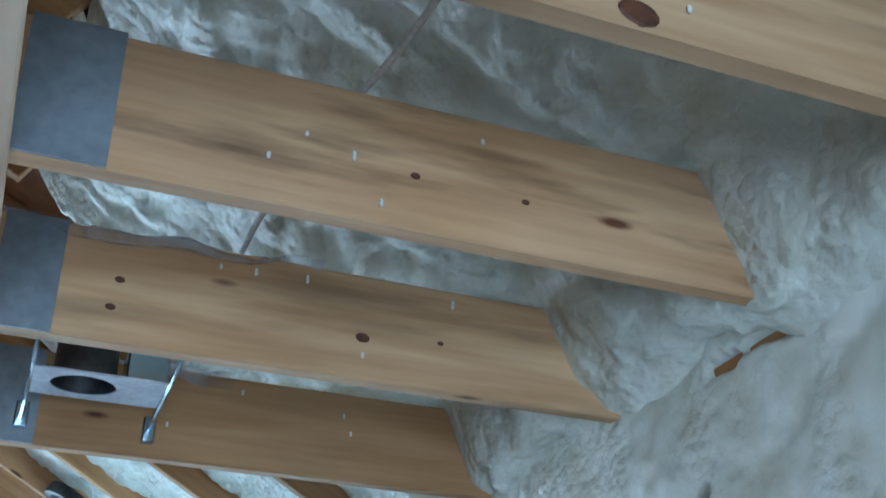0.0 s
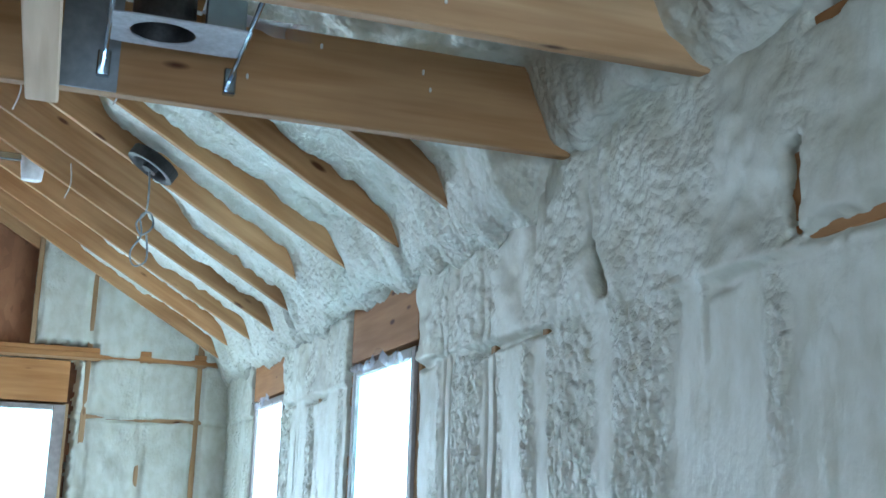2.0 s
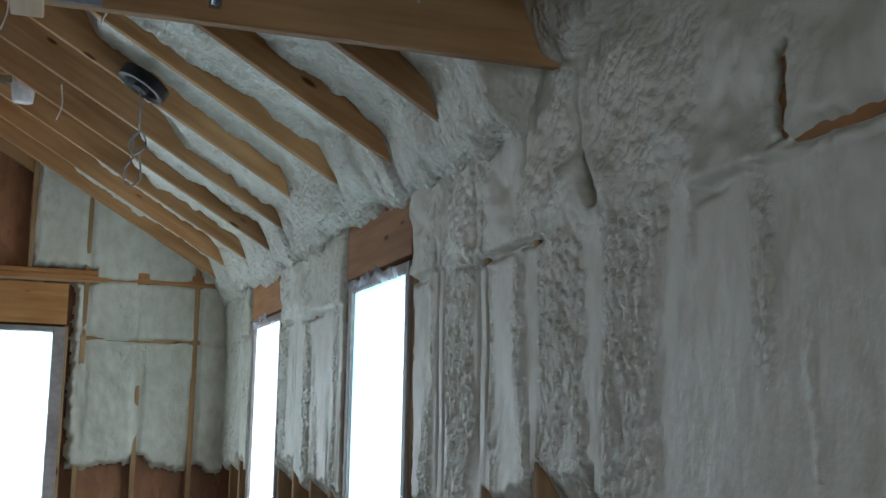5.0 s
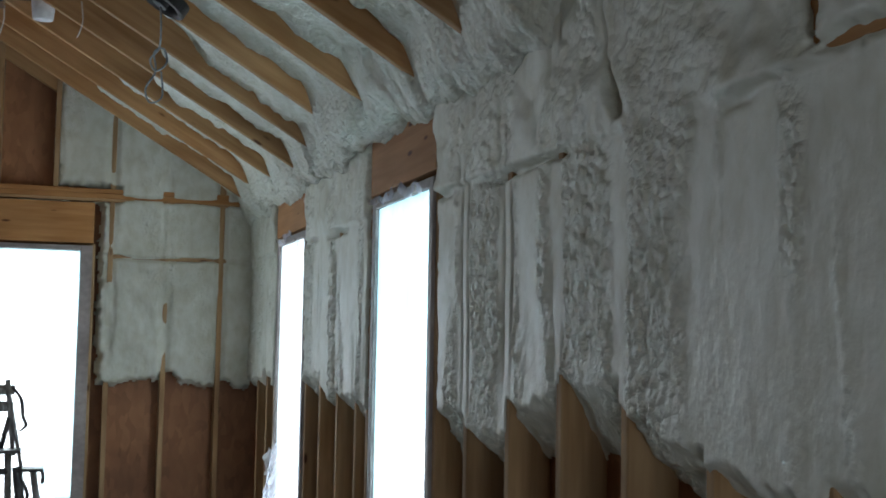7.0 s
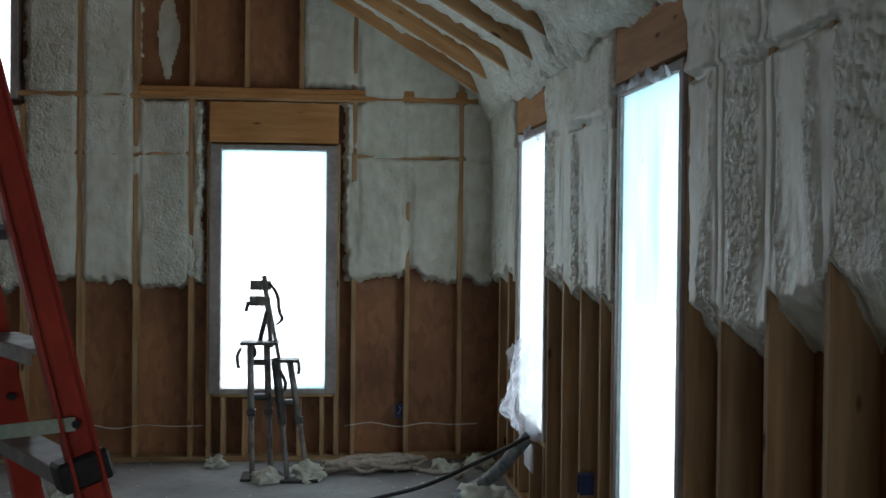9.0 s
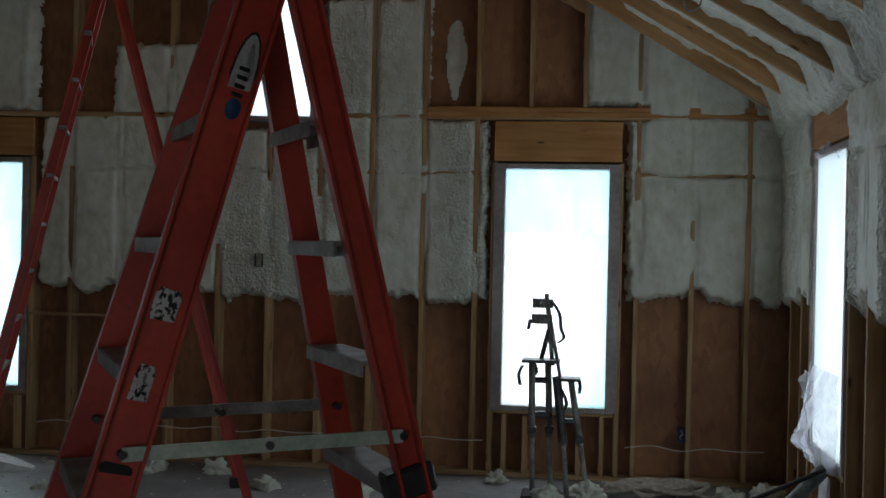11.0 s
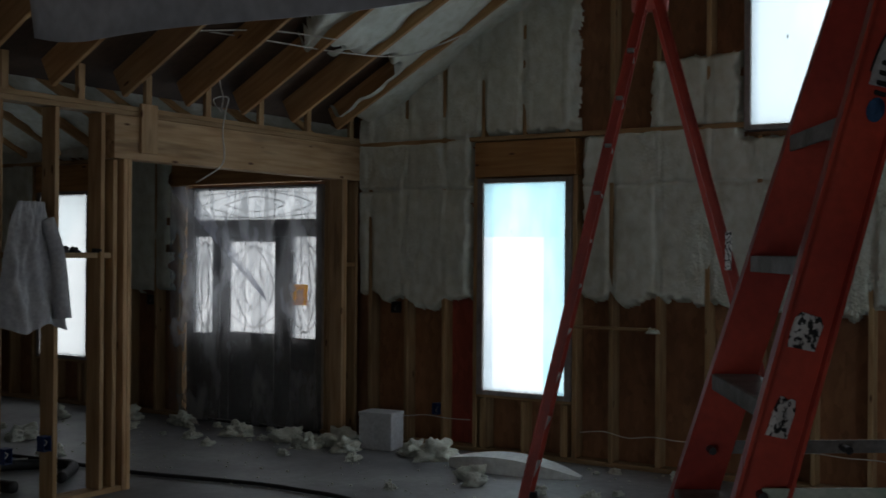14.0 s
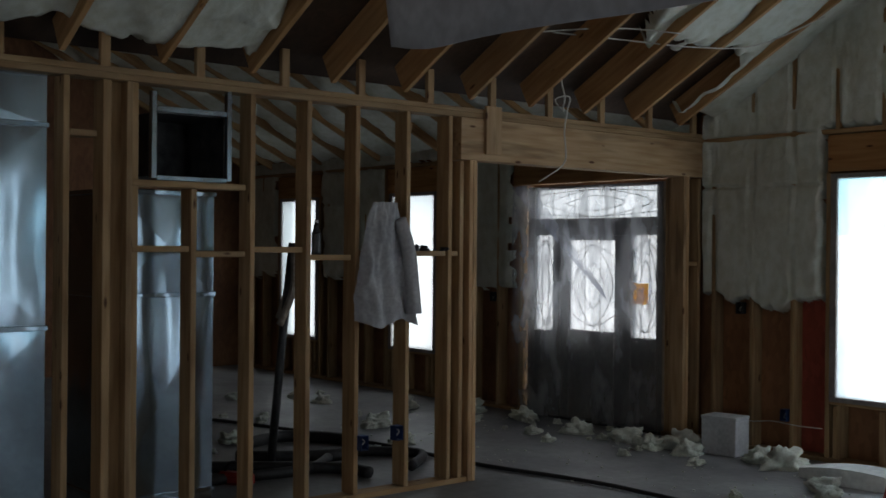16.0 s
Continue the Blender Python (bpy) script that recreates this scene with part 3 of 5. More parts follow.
# flat joists near the camera, with a pale strap across them
KNOTS = {-7.8: ((-0.67, 2.715, 0.02),), -7.25: ((-0.742, 2.79, 0.006), (-0.55, 2.785, 0.005)), -6.63: ((-1.116, 2.824, 0.007), (-1.126, 2.765, 0.007), (-0.622, 2.785, 0.011), (-0.45, 2.80, 0.005))}
for y in (-5.95, -6.63, -7.25, -7.8, -8.45, -9.06, -9.67, -10.3, -10.9, -11.5):
    j = thing("ceiling_joist", "knotty pine ceiling joist, one end buried in foam", "joist", (0, y, 2.81), "flat ceiling joists", 0, "structure")
    board("beam", (0.03, 0, 0), (-3.3, 0, 0), 0.04, 0.235, RAFTER if y > -6 else JOIST_STAINED if y == -7.25 else JOIST, j)
    part("end_plate", box((-1.34, -0.026, -0.117), (-1.205 if y != -6.63 else -1.225, -0.0205, 0.119)), PLATE, j, "grey galvanised plate")
    for k in range(5):
        x, z = -random.uniform(0.2, 1.1), random.uniform(-0.09, 0.09)
        part("foam_fleck", box((x, -0.0265, z), (x + 0.006, -0.0205, z + random.uniform(0.008, 0.02)), 0.002), BOARD, j)
    for x, z, r in KNOTS.get(y, ()):
        bm = bmesh.new()
        bmesh.ops.create_cone(bm, cap_ends=True, segments=14, radius1=r, radius2=r * 0.8, depth=0.004)
        bmesh.ops.scale(bm, vec=(1.5, 1, 1), verts=bm.verts)
        part("knot", bm, KNOT, j, "dark reddish knot", m=pose(x, -0.021, z - 2.81, 90, 6, 0))
strap = board("strap", (-1.37, BACK, 2.681), (-1.37, -5.9, 2.681), 0.075, 0.022, STRAP)
tagged(strap, "pale strapping board nailed under the joists", "board", "", "structure")

# ---- spray foam ----
FINE = 0.0125


def smooth01(t):
    t = np.clip(t, 0, 1)
    return t * t * (3 - 2 * t)


def outside(x, z, r):
    """How far a point lies outside a rectangle, below nought inside."""
    return np.maximum.reduce([r[0] - x, x - r[1], r[2] - z, z - r[3]])


NORTH_BARE = [(-2.14, -1.13, 0.0, 2.66), (-6.75, -5.73, 0.0, 2.70), (-4.38, -3.46, 2.62, 4.2), (-2.61, -1.46, 2.70, 6.0), (-5.75, -5.14, 2.71, 6.0),
              (-5.14, -4.3, 3.27, 6.0), (-3.6, -2.61, 3.62, 6.0), (-10.42, -8.28, 0.0, 2.7), (-12.62, -11.6, 0.0, 2.68), (-15.07, -14.0, 0.0, 2.68),
              (-2.61, -1.0, 2.70, 2.76)]


def north_edge(x, z):
    ragged = 0.018 * fbm(x * 9, z * 9, 3) + 0.012 * fbm(x * 30, z * 30, 4, 2)
    stud = np.abs((x + 0.24 + 0.2) % 0.4 - 0.2)
    low = 1.29 + 0.05 * fbm(x * 1.1, x * 0 + 2, 8, 2) + 0.015 * np.cos(stud / 0.2 * np.pi) + 0.05 * (lattice(np.floor((x + 0.24) / 0.4), 0, 4) - 0.5) + 0.045 * fbm(x * 6, x * 0 + 7, 9, 3)
    e = z - low
    for r in NORTH_BARE:
        e = np.minimum(e, outside(x, z, r))
    return e + ragged


def north_coarse(x, z):
    """Beaded bays of the gable wall; smooth in the corner and on the far half."""
    calm = np.where(x > -1.15, 0.3, 1.0) * (1 - 0.75 * smooth01((-4.3 - x) / 0.5))
    return calm * smooth01(0.6 + 0.9 * fbm(x * 3, z * 1.1, 22, 2))


def north_relief(x, z):
    stud = np.abs((x + 0.24 + 0.2) % 0.4 - 0.2)
    bay = smooth01((stud - 0.012) / 0.04)
    west = smooth01((-4.3 - x) / 0.5)
    rough = north_coarse(x, z)
    lumps = 0.015 * fbm(x * 3, z * 2.2, 21) + 0.008 * fbm(x * 7, z * 5, 5, 2)
    beads = rough * (0.014 * popcorn(x * 14, z * 12, 105) + 0.009 * popcorn(x * 28, z * 26, 106))
    d = bay * (0.016 + lumps + beads) + (1 - bay) * (-0.006 + west * 0.014 + 0.024 * fbm(x * 1.9, z * 1.6, 31, 3))
    crease = np.exp(-((stud - 0.035 - 0.01 * fbm(x * 0, z * 5, 33, 2)) / 0.009) ** 2)
    d = d - (1 - west * 0.5) * crease * 0.014 * smooth01(0.4 + fbm(x * 2.5, z * 2, 34, 2))
    seam = np.exp(-((z - 2.27 - 0.012 * fbm(x * 4, z * 0, 5)) / 0.012) ** 2)
    d = d - seam * (0.03 + 0.025 * fbm(x * 3, z * 0, 51, 2))
    seam = np.exp(-((z - 2.70) / 0.016) ** 2) * (z > 2.6)
    d = d - seam * (0.028 + 0.02 * fbm(x * 3, z * 0, 52, 2))
    e = smooth01(north_edge(x, z) / 0.05)
    return d * e - (1 - e) * 0.1


for name, a, b, step, label in (("foam_gable", -WIDE + 0.0, 0.0, FINE, "cream spray foam between the studs of the gable wall"), ("foam_side", FAR, -WIDE - 0.1, 0.04, "cream spray foam on the side room's wall")):
    u, v = np.arange(a, b + 0.001, step), np.arange(1.1, RIDGE + 0.2 if step == FINE else 2.95, step)
    sheet(name, u, v, lambda x, z: (x, -north_relief(x, z), z),
          lambda x, z: (north_edge(x, z) > 0) & (z < (eave_line(x) + 0.16 if step == FINE else 2.9)), FOAM, label, coarse=north_coarse)

sheet("foam_smear", np.arange(-2.56, -2.3, 0.012), np.arange(2.8, 3.5, 0.012), lambda x, z: (x, 0.136 - 0.012 * smooth01(2 * (1 - np.hypot((x + 2.43) / 0.09, (z - 3.17) / 0.3))) - 0.003 * fbm(x * 14, z * 9, 201, 2), z),
      lambda x, z: np.hypot((x + 2.43) / 0.09, (z - 3.17) / 0.3) + 0.15 * fbm(x * 9, z * 6, 202, 2) < 1, FOAM, "thin lone smear of spray foam on the bare sheathing")
EAST_BARE = [(-2.17, -1.16, 0.0, 2.66), (-4.64, -3.67, 0.0, 2.66)]
EAST_DENTS = [(-6.935, -6.895, 2.275, 2.45), (-7.6, -6.93, 2.268, 2.284), (-7.34, -7.0, 2.675, 2.679)]


def stud_gap(y):
    """How far a place on the long wall lies from its nearest stud."""
    return np.min([np.abs(y - k) for k in STUDS_Y], axis=0)


def east_edge(y, z):
    """Height above the foam's thin foot on the sheathing, and room from the bare window frames."""
    ragged = 0.016 * fbm(y * 9, z * 9, 43) + 0.01 * fbm(y * 30, z * 30, 44, 2)
    bay = np.floor((y + 4.98) / 0.39)
    low = 1.31 + 0.005 * smooth01((-4.5 - y) / 0.1) + 0.07 * smooth01((-4.9 - y) / 0.8) - 0.02 * smooth01((-5.9 - y) / 0.6) + 0.05 * (lattice(bay, 0, 3) - 0.5) + 0.03 * fbm(y * 5, y * 0 + 7, 49, 3)
    hole = np.full(np.shape(y), 1.0)
    for r in EAST_BARE:
        hole = np.minimum(hole, outside(y, z, r))
    return z - low + ragged, hole + ragged


def east_coarse(y, z):
    """Columns of burst beads down the middle of the bays, fading out towards the near end and over the studs."""
    column = smooth01((stud_gap(y) - 0.035 - 0.035 * fbm(y * 3, z * 4, 72, 2)) / 0.04)
    upper = smooth01((z - 2.24) / 0.03)
    patch = smooth01(0.5 + 1.2 * fbm(y * 5.2, z * 1.0, 71, 3)) * (1 - 0.1 * smooth01((-5.9 - y) / 0.6))
    return np.maximum(column * (1 - 0.5 * upper), 0.4 * upper) * patch


def east_relief(y, z):
    stud = stud_gap(y)
    bay = smooth01((stud - 0.03) / 0.03)
    over = smooth01((-5.9 - y) / 0.6)
    line = 2.262 - 0.012 * np.clip(-y - 4.5, 0, 2)
    upper = smooth01((z - line) / 0.02)
    patch = east_coarse(y, z)
    d = 0.014 + 0.008 * fbm(y * 1.4, z * 1.2, 64, 2) + 0.004 * fbm(y * 5, z * 2.0, 60, 3)
    d = d - (0.009 - 0.004 * over) * np.exp(-((stud - 0.032) / 0.009) ** 2) * smooth01(0.5 + fbm(y * 1.2, z * 1.5, 63, 2))
    d = d + patch * (0.010 * popcorn(y * 13, z * 16, 61) + 0.009 * popcorn(y * 26, z * 34, 62) + 0.006 * noise2(y * 40, z * 45, 161)) + bay * patch * 0.006
    lobes = 0.014 * blobs(y * 5 + 0.5 * fbm(y * 3, z * 3, 165, 2), z * 5, 65) + 0.010 * fbm(y * 6, z * 8, 75, 3)
    d = d + upper * (lobes + 0.004)
    d = d - 0.03 * np.exp(-((z - line + 0.006 - 0.014 * fbm(y * 5, z * 0, 78)) / 0.010) ** 2) * smooth01(fbm(y * 3, z * 0, 66, 2) * 1.3 + 0.3)
    crack = -6.075 - 0.085 * np.clip((2.46 - z) / 0.16, 0, 1) + 0.008 * fbm(y * 0, z * 14, 91, 2)
    wide = 0.009 + 0.016 * smooth01((2.42 - z) / 0.06)
    d = d - 0.065 * np.exp(-((y - crack) / wide) ** 2) * smooth01((z - 2.275) / 0.03) * smooth01((2.69 - z) / 0.05) * (0.12 + 0.88 * smooth01((2.45 - z) / 0.05))
    eave = 0.010 + 0.06 * smooth01((y + 5.75) / 0.3)
    d = d - eave * np.exp(-((z - 2.718 - 0.012 * fbm(y * 5, z * 0, 67)) / 0.022) ** 2) * smooth01(0.7 + fbm(y * 2.0, z * 0, 68, 2) * 1.2)
    for r in EAST_DENTS:
        d = d * smooth01((outside(y, z, r) + 0.014 * fbm(y * 22, z * 22, 77, 2) + 0.012 * fbm(y * 7, z * 7, 79, 2)) / 0.024 + 0.1)
    low, hole = east_edge(y, z)
    reach = 0.09 + 0.14 * lattice(np.floor((y + 4.98) / 0.39), 2, 6)
    taper = np.clip(1 - low / reach, 0, 1)
    d = d * (1 - 0.7 * taper) - 0.142 * taper
    e = smooth01(hole / 0.045)
    return d * e - (1 - e) * 0.1


sheet("foam_long_wall", np.arange(-8.2, 0.001, 0.0068), np.arange(1.12, 2.86, 0.0075), lambda y, z: (-east_relief(y, z), y, z),
      lambda y, z: np.minimum(*east_edge(y, z)) > 0, FOAM, "lumpy cream spray foam over the long wall's studs", coarse=east_coarse)
sheet("foam_long_wall_rear", np.arange(-11.9, -8.19, 0.05), np.arange(1.15, 2.86, 0.05), lambda y, z: (-east_relief(y, z), y, z),
      lambda y, z: np.minimum(*east_edge(y, z)) > 0, FOAM, "lumpy cream spray foam behind the camera")


def roof_thick(y, s):
    """Foam hanging from the deck: over the rafters' feet at the eave, half their depth higher up, beaded all over."""
    bay = np.floor((y + 0.42) / 0.61)
    raf = np.abs((y + 0.42 + 0.305) % 0.61 - 0.305)
    near = smooth01((-5.72 - y) / 0.12)
    foot = 0.05 + 0.13 * lattice(bay, 1, 7) + 0.05 * fbm(y * 4, s * 4, 86, 3)
    t = 0.148 + 0.03 * (lattice(bay, 4, 5) - 0.5) + 0.022 * fbm(y * 2.2, s * 2.0, 81, 3) + 0.15 * smooth01(1 - (s - foot) / 0.13)
    t = t + (1 - near) * (0.020 * popcorn(y * 8, s * 10, 82) + 0.018 * popcorn(y * 15, s * 20, 83) + 0.012 * fbm(y * 14, s * 22, 87, 2))
    t = t - 0.02 * smooth01((0.06 - raf) / 0.04) * smooth01((s - foot) / 0.2)
    t = t - (1 - near) * 0.06 * smooth01((0.07 - s) / 0.06) * smooth01(0.4 + 1.3 * fbm(y * 2.0, s * 0, 68, 2))
    lumps = 0.03 * fbm(y * 1.5, s * 3, 88, 2) + 0.055 * popcorn(y * 5, s * 8, 89) + 0.042 * popcorn(y * 9, s * 15, 90) + 0.014 * popcorn(y * 18, s * 30, 91)
    return t + near * (-0.12 - 0.05 * smooth01(1 - (s - foot) / 0.3) + 0.06 * s + lumps)


def east_roof_edge(y, s):
    limit = np.where(y > -5.7, 1.05 + 0.4 * smooth01((-y - 3) / 2), 1.5) + 0.2 * fbm(y * 3, s * 2, 85, 3) + 0.4 * (lattice(np.floor((y + 0.42) / 0.61), 0, 8) - 0.5)
    return limit - s


def east_roof(y, s):
    e = smooth01(east_roof_edge(y, s) / 0.15)
    return -s, y, EAVE + RISE * s + DEPTH - 0.01 - np.clip(roof_thick(y, s), 0.02, 0.42) * e


sheet("foam_roof", np.arange(-8.8, 0.001, 0.011), np.arange(0.0, 2.3, 0.011), east_roof, lambda y, s: east_roof_edge(y, s) > 0, FOAM, "lumpy cream spray foam between the roof rafters",
      coarse=lambda y, s: np.where(y > -5.8, 0.8, 0.4) + 0 * s)


def west_edge(y, s):
    a = np.minimum(2.9 - s, s - np.where(y > -0.5, 0.0, 0.85 + 0.25 * fbm(y * 3, s, 95))) 
    b = y + 2.1 + 0.35 * fbm(s * 2, y, 96)
    near = np.minimum(np.minimum(0.95 - s, s - 0.03), -4.7 - y) + 0.1 * fbm(y * 3, s * 3, 97)
    return np.maximum(np.minimum(a, b), near)


def west_roof(y, s):
    e = smooth01(west_edge(y, s) / 0.12)
    return -WIDE + s, y, EAVE_W + RISE_W * s + DEPTH - 0.01 - np.clip(0.13 + 0.035 * fbm(y * 2.2, s * 2.2, 181, 3) + 0.05 * blobs(y * 3, s * 3, 182) + 0.02 * blobs(y * 8, s * 8, 183), 0.02, 0.3) * e


sheet("foam_roof_west", np.arange(-9.0, 0.001, 0.025), np.arange(0.0, 3.9, 0.025), west_roof, lambda y, s: west_edge(y, s) > 0, FOAM, "cream spray foam on the roof over the bearing wall")


def side_slope(x, s):
    return x, -s, 2.86 + 0.47 * s + 0.05 * fbm(x * 3, s * 3, 99, 3)


sheet("foam_side_roof", np.arange(FAR, -WIDE - 0.25, 0.06), np.arange(0.0, 4.5, 0.06), side_slope, lambda x, s: s < 9, FOAM, "cream spray foam under the side room's roof")


# ---- windows and the entrance door ----
def window(name, x0, x1, z0, z1, wall, side, foot, watts, glass=GLASS_SKY, bare=None):
    """A vinyl window in its rough opening with plastic film over its inner face; side, foot: widths of the frame's uprights and rails; bare: the stretch and height that the blue film leaves free."""
    w = thing(name, "tall window with dusty frame and hazy plastic film", "window", (0, 0, 0), "", 0, "structure")

    def lay(lo, hi, d0, d1):
        return ((lo[0], d0, lo[1]), (hi[0], d1, hi[1])) if wall == "x" else ((d0, lo[0], lo[1]), (d1, hi[0], hi[1]))
    for lo, hi, n in (((x0 - side, z0 - foot), (x0, z1 + foot), "jamb"), ((x1, z0 - foot), (x1 + side, z1 + foot), "jamb"), ((x0, z1), (x1, z1 + foot), "head"), ((x0, z0 - foot), (x1, z0), "window_sill")):
        part(n, box(*lay(lo, hi, -0.014, 0.139), 0.004), VINYL, w)
    pane = part("pane", box(*lay((x0, z0), (x1, z1), 0.004, 0.007)), glass, w)
    pane.visible_shadow = False
    if bare:
        a, b, top = x0 + bare[0] * (x1 - x0), x0 + bare[1] * (x1 - x0), z0 + bare[2] * (z1 - z0)
        for lo, hi in (((x0, top), (x1, z1)), ((x0, z0), (a, top)), ((b, z0), (x1, top))):
            if hi[0] - lo[0] > 0.01:
                f = part("blue_film", box(*lay(lo, hi, 0.0005, 0.0015)), BLUE_FILM, w, "pale blue protective film")
                f.visible_shadow = False
    c, wd, ht = (x0 + x1) / 2, x1 - x0, z1 - z0
    if wall == "x":
        window_light(c, 0.02, (z0 + z1) / 2, wd - 0.01, ht - 0.01, (0, -1, 0), watts)
    else:
        window_light(0.02, c, (z0 + z1) / 2, wd - 0.01, ht - 0.01, (-1, 0, 0), watts)
    return w


def backdrop(name, lo, hi, edge, low, high, label):
    """Plain bright overcast distance outside: snow-white below, pale blue above."""
    m, n, l, b = mat(name)
    co = n.new("ShaderNodeTexCoord")
    sep = n.new("ShaderNodeSeparateXYZ")
    l.new(co.outputs["Object"], sep.inputs[0])
    wob = n.new("ShaderNodeTexNoise")
    wob.inputs["Scale"].default_value = 0.8
    l.new(co.outputs["Object"], wob.inputs["Vector"])
    add = n.new("ShaderNodeMath")
    add.operation = "MULTIPLY_ADD"
    l.new(wob.outputs[0], add.inputs[0])
    add.inputs[1].default_value = 0.5
    l.new(sep.outputs[2], add.inputs[2])
    r = n.new("ShaderNodeMapRange")
    r.inputs[1].default_value, r.inputs[2].default_value = edge + 0.2, edge + 1.2
    l.new(add.outputs[0], r.inputs[0])
    c = ramp(n, l, r.outputs[0], [(0.0, low), (0.12, high), (0.84, high), (0.95, low)])
    e = n.new("ShaderNodeEmission")
    e.inputs[1].default_value = GLOW
    l.new(c.outputs[0], e.inputs[0])
    l.new(e.outputs[0], n["Material Output"].inputs[0])
    return tagged(part(name, box(lo, hi), m), label, "backdrop", "", "structure")


GLOW = 6.2
backdrop("backdrop_north", (-22, 3.0, -1.5), (0.45, 3.05, 8), 1.95, (1.0, 1.0, 1.0), (0.9, 0.95, 0.97), "plain bright overcast distance beyond the gable wall")
backdrop("backdrop_east", (0.5, -14, -1.5), (0.55, 2.9, 8), 1.4, (1.0, 1.0, 1.0), (0.9, 0.95, 0.97), "plain bright overcast distance beyond the long wall")
W_POWER = 27.0
window("window_1", *OPEN_NORTH["A"], "x", 0.085, 0.04, W_POWER, GLASS_SKY, (0.0, 0.735, 0.73))
window("window_2", *OPEN_NORTH["B"], "x", 0.06, 0.04, W_POWER, GLASS_SKY, (0.0, 0.745, 0.74))
window("window_3", *OPEN_NORTH["H"], "x", 0.05, 0.04, W_POWER, GLASS_EAST)
window("window_4", *OPEN_EAST["C"], "y", 0.05, 0.04, W_POWER, GLASS_EAST)
window("window_5", *OPEN_EAST["D"], "y", 0.05, 0.04, W_POWER, GLASS_EAST, (0.0, 0.75, 0.5))
window("window_6", *OPEN_NORTH["W2"], "x", 0.05, 0.04, W_POWER * 0.17)
window("window_7", *OPEN_NORTH["W1"], "x", 0.05, 0.04, W_POWER * 0.17)
for a, b, z0, z1 in OPEN_SOUTH.values():
    window_light((a + b) / 2, BACK + 0.01, (z0 + z1) / 2, b - a, z1 - z0, (0, 1, 0), W_POWER * 2.1)


# ---- the entrance: door, sidelights and transom behind hanging polythene ----
def entrance():
    d = thing("door_1", "grey entrance door with leaded glass, sidelights and transom behind polythene", "door", (0, 0, 0), "", 0, "structure")
    y0, y1 = 0.02, 0.1
    for lo, hi, n in (((-10.2, 0), (-10.1, 2.36), "jamb"), ((-8.5, 0), (-8.42, 2.36), "jamb"), ((-10.1, 2.33), (-8.5, 2.36), "head"), ((-10.1, 1.86), (-8.5, 2.03), "transom_bar"),
                      ((-9.84, 0), (-9.74, 1.86), "mullion"), ((-8.9, 0), (-8.8, 1.86), "mullion"), ((-10.1, 0), (-9.84, 0.88), "side_panel"), ((-8.8, 0), (-8.5, 0.88), "side_panel")):
        part(n, box((lo[0], y0, lo[1]), (hi[0], y1, hi[1]), 0.004), DOOR_GREY, d)
    slab_door = thing("door_leaf", "grey panelled door leaf", "", (0, 0, 0))
    slab_door.parent = d
    for lo, hi, n in (((-9.74, 0.01), (-9.62, 1.86), "stile"), ((-9.02, 0.01), (-8.9, 1.86), "stile"), ((-9.62, 1.81), (-9.02, 1.86), "rail"), ((-9.62, 0.01), (-9.02, 0.91), "lower_panel")):
        part(n, box((lo[0], y0 + 0.01, lo[1]), (hi[0], y1 - 0.02, hi[1]), 0.006), DOOR_GREY, slab_door)
    for x0, x1, z0, z1 in ((-10.1, -9.84, 0.88, 1.86), (-9.62, -9.02, 0.91, 1.81), (-8.8, -8.5, 0.88, 1.86), (-10.1, -8.5, 2.03, 2.33)):
        p = part("pane", box((x0, 0.055, z0), (x1, 0.058, z1)), GLASS_CLEAR, d, "leaded bevelled glass")
        p.visible_shadow = False
        cx, cz = (x0 + x1) / 2, (z0 + z1) / 2
        w, h = (x1 - x0) / 2, (z1 - z0) / 2
        bm = bmesh.new()
        for loop in ([(-0.9, 0), (0, 0.9), (0.9, 0), (0, -0.9), (-0.9, 0)], [(-0.5, 0), (0, 0.5), (0.5, 0), (0, -0.5), (-0.5, 0)], [(-1, 0.62), (0, 0.9), (1, 0.62)], [(-1, -0.62), (0, -0.9), (1, -0.62)]):
            pts = smooth_path([(cx + a * w, 0.05, cz + b * h) for a, b in loop], 5)
            add_tube(bm, pts, 0.004, 5)
        for a in (-0.33, 0.33):
            add_tube(bm, [(cx + a * w, 0.05, cz - h), (cx + a * w, 0.05, cz + h)], 0.0035, 5)
        part("came", bm, DARK_METAL, p, "dark lead cames")
    part("notice", box((-8.78, 0.03, 1.2), (-8.6, 0.031, 1.4)), YELLOW, d, "small yellow paper notice")
    part("threshold", box((-10.2, -0.02, 0.0), (-8.42, 0.12, 0.025), 0.004), DARK_METAL, d)
    window_light(-9.3, 0.01, 1.5, 1.5, 0.9, (0, -1, 0), W_POWER * 0.14)


entrance()


def drape(name, x0, x1, z0, z1, y, fold, seed, material, label, category, nx=40, nz=30):
    """A thin hanging sheet with folds."""
    u, v = np.linspace(x0, x1, nx), np.linspace(z0, z1, nz)
    ob = sheet(name, u, v, lambda x, z: (x, y + fold * fbm(x * 4, z * 0.9, seed, 3) + 0.5 * fold * fbm(x * 11, z * 1.5, seed + 1, 2), z), lambda x, z: z > -1, material, label, category)
    ob["kind"] = ""
    del ob["kind"]
    return ob


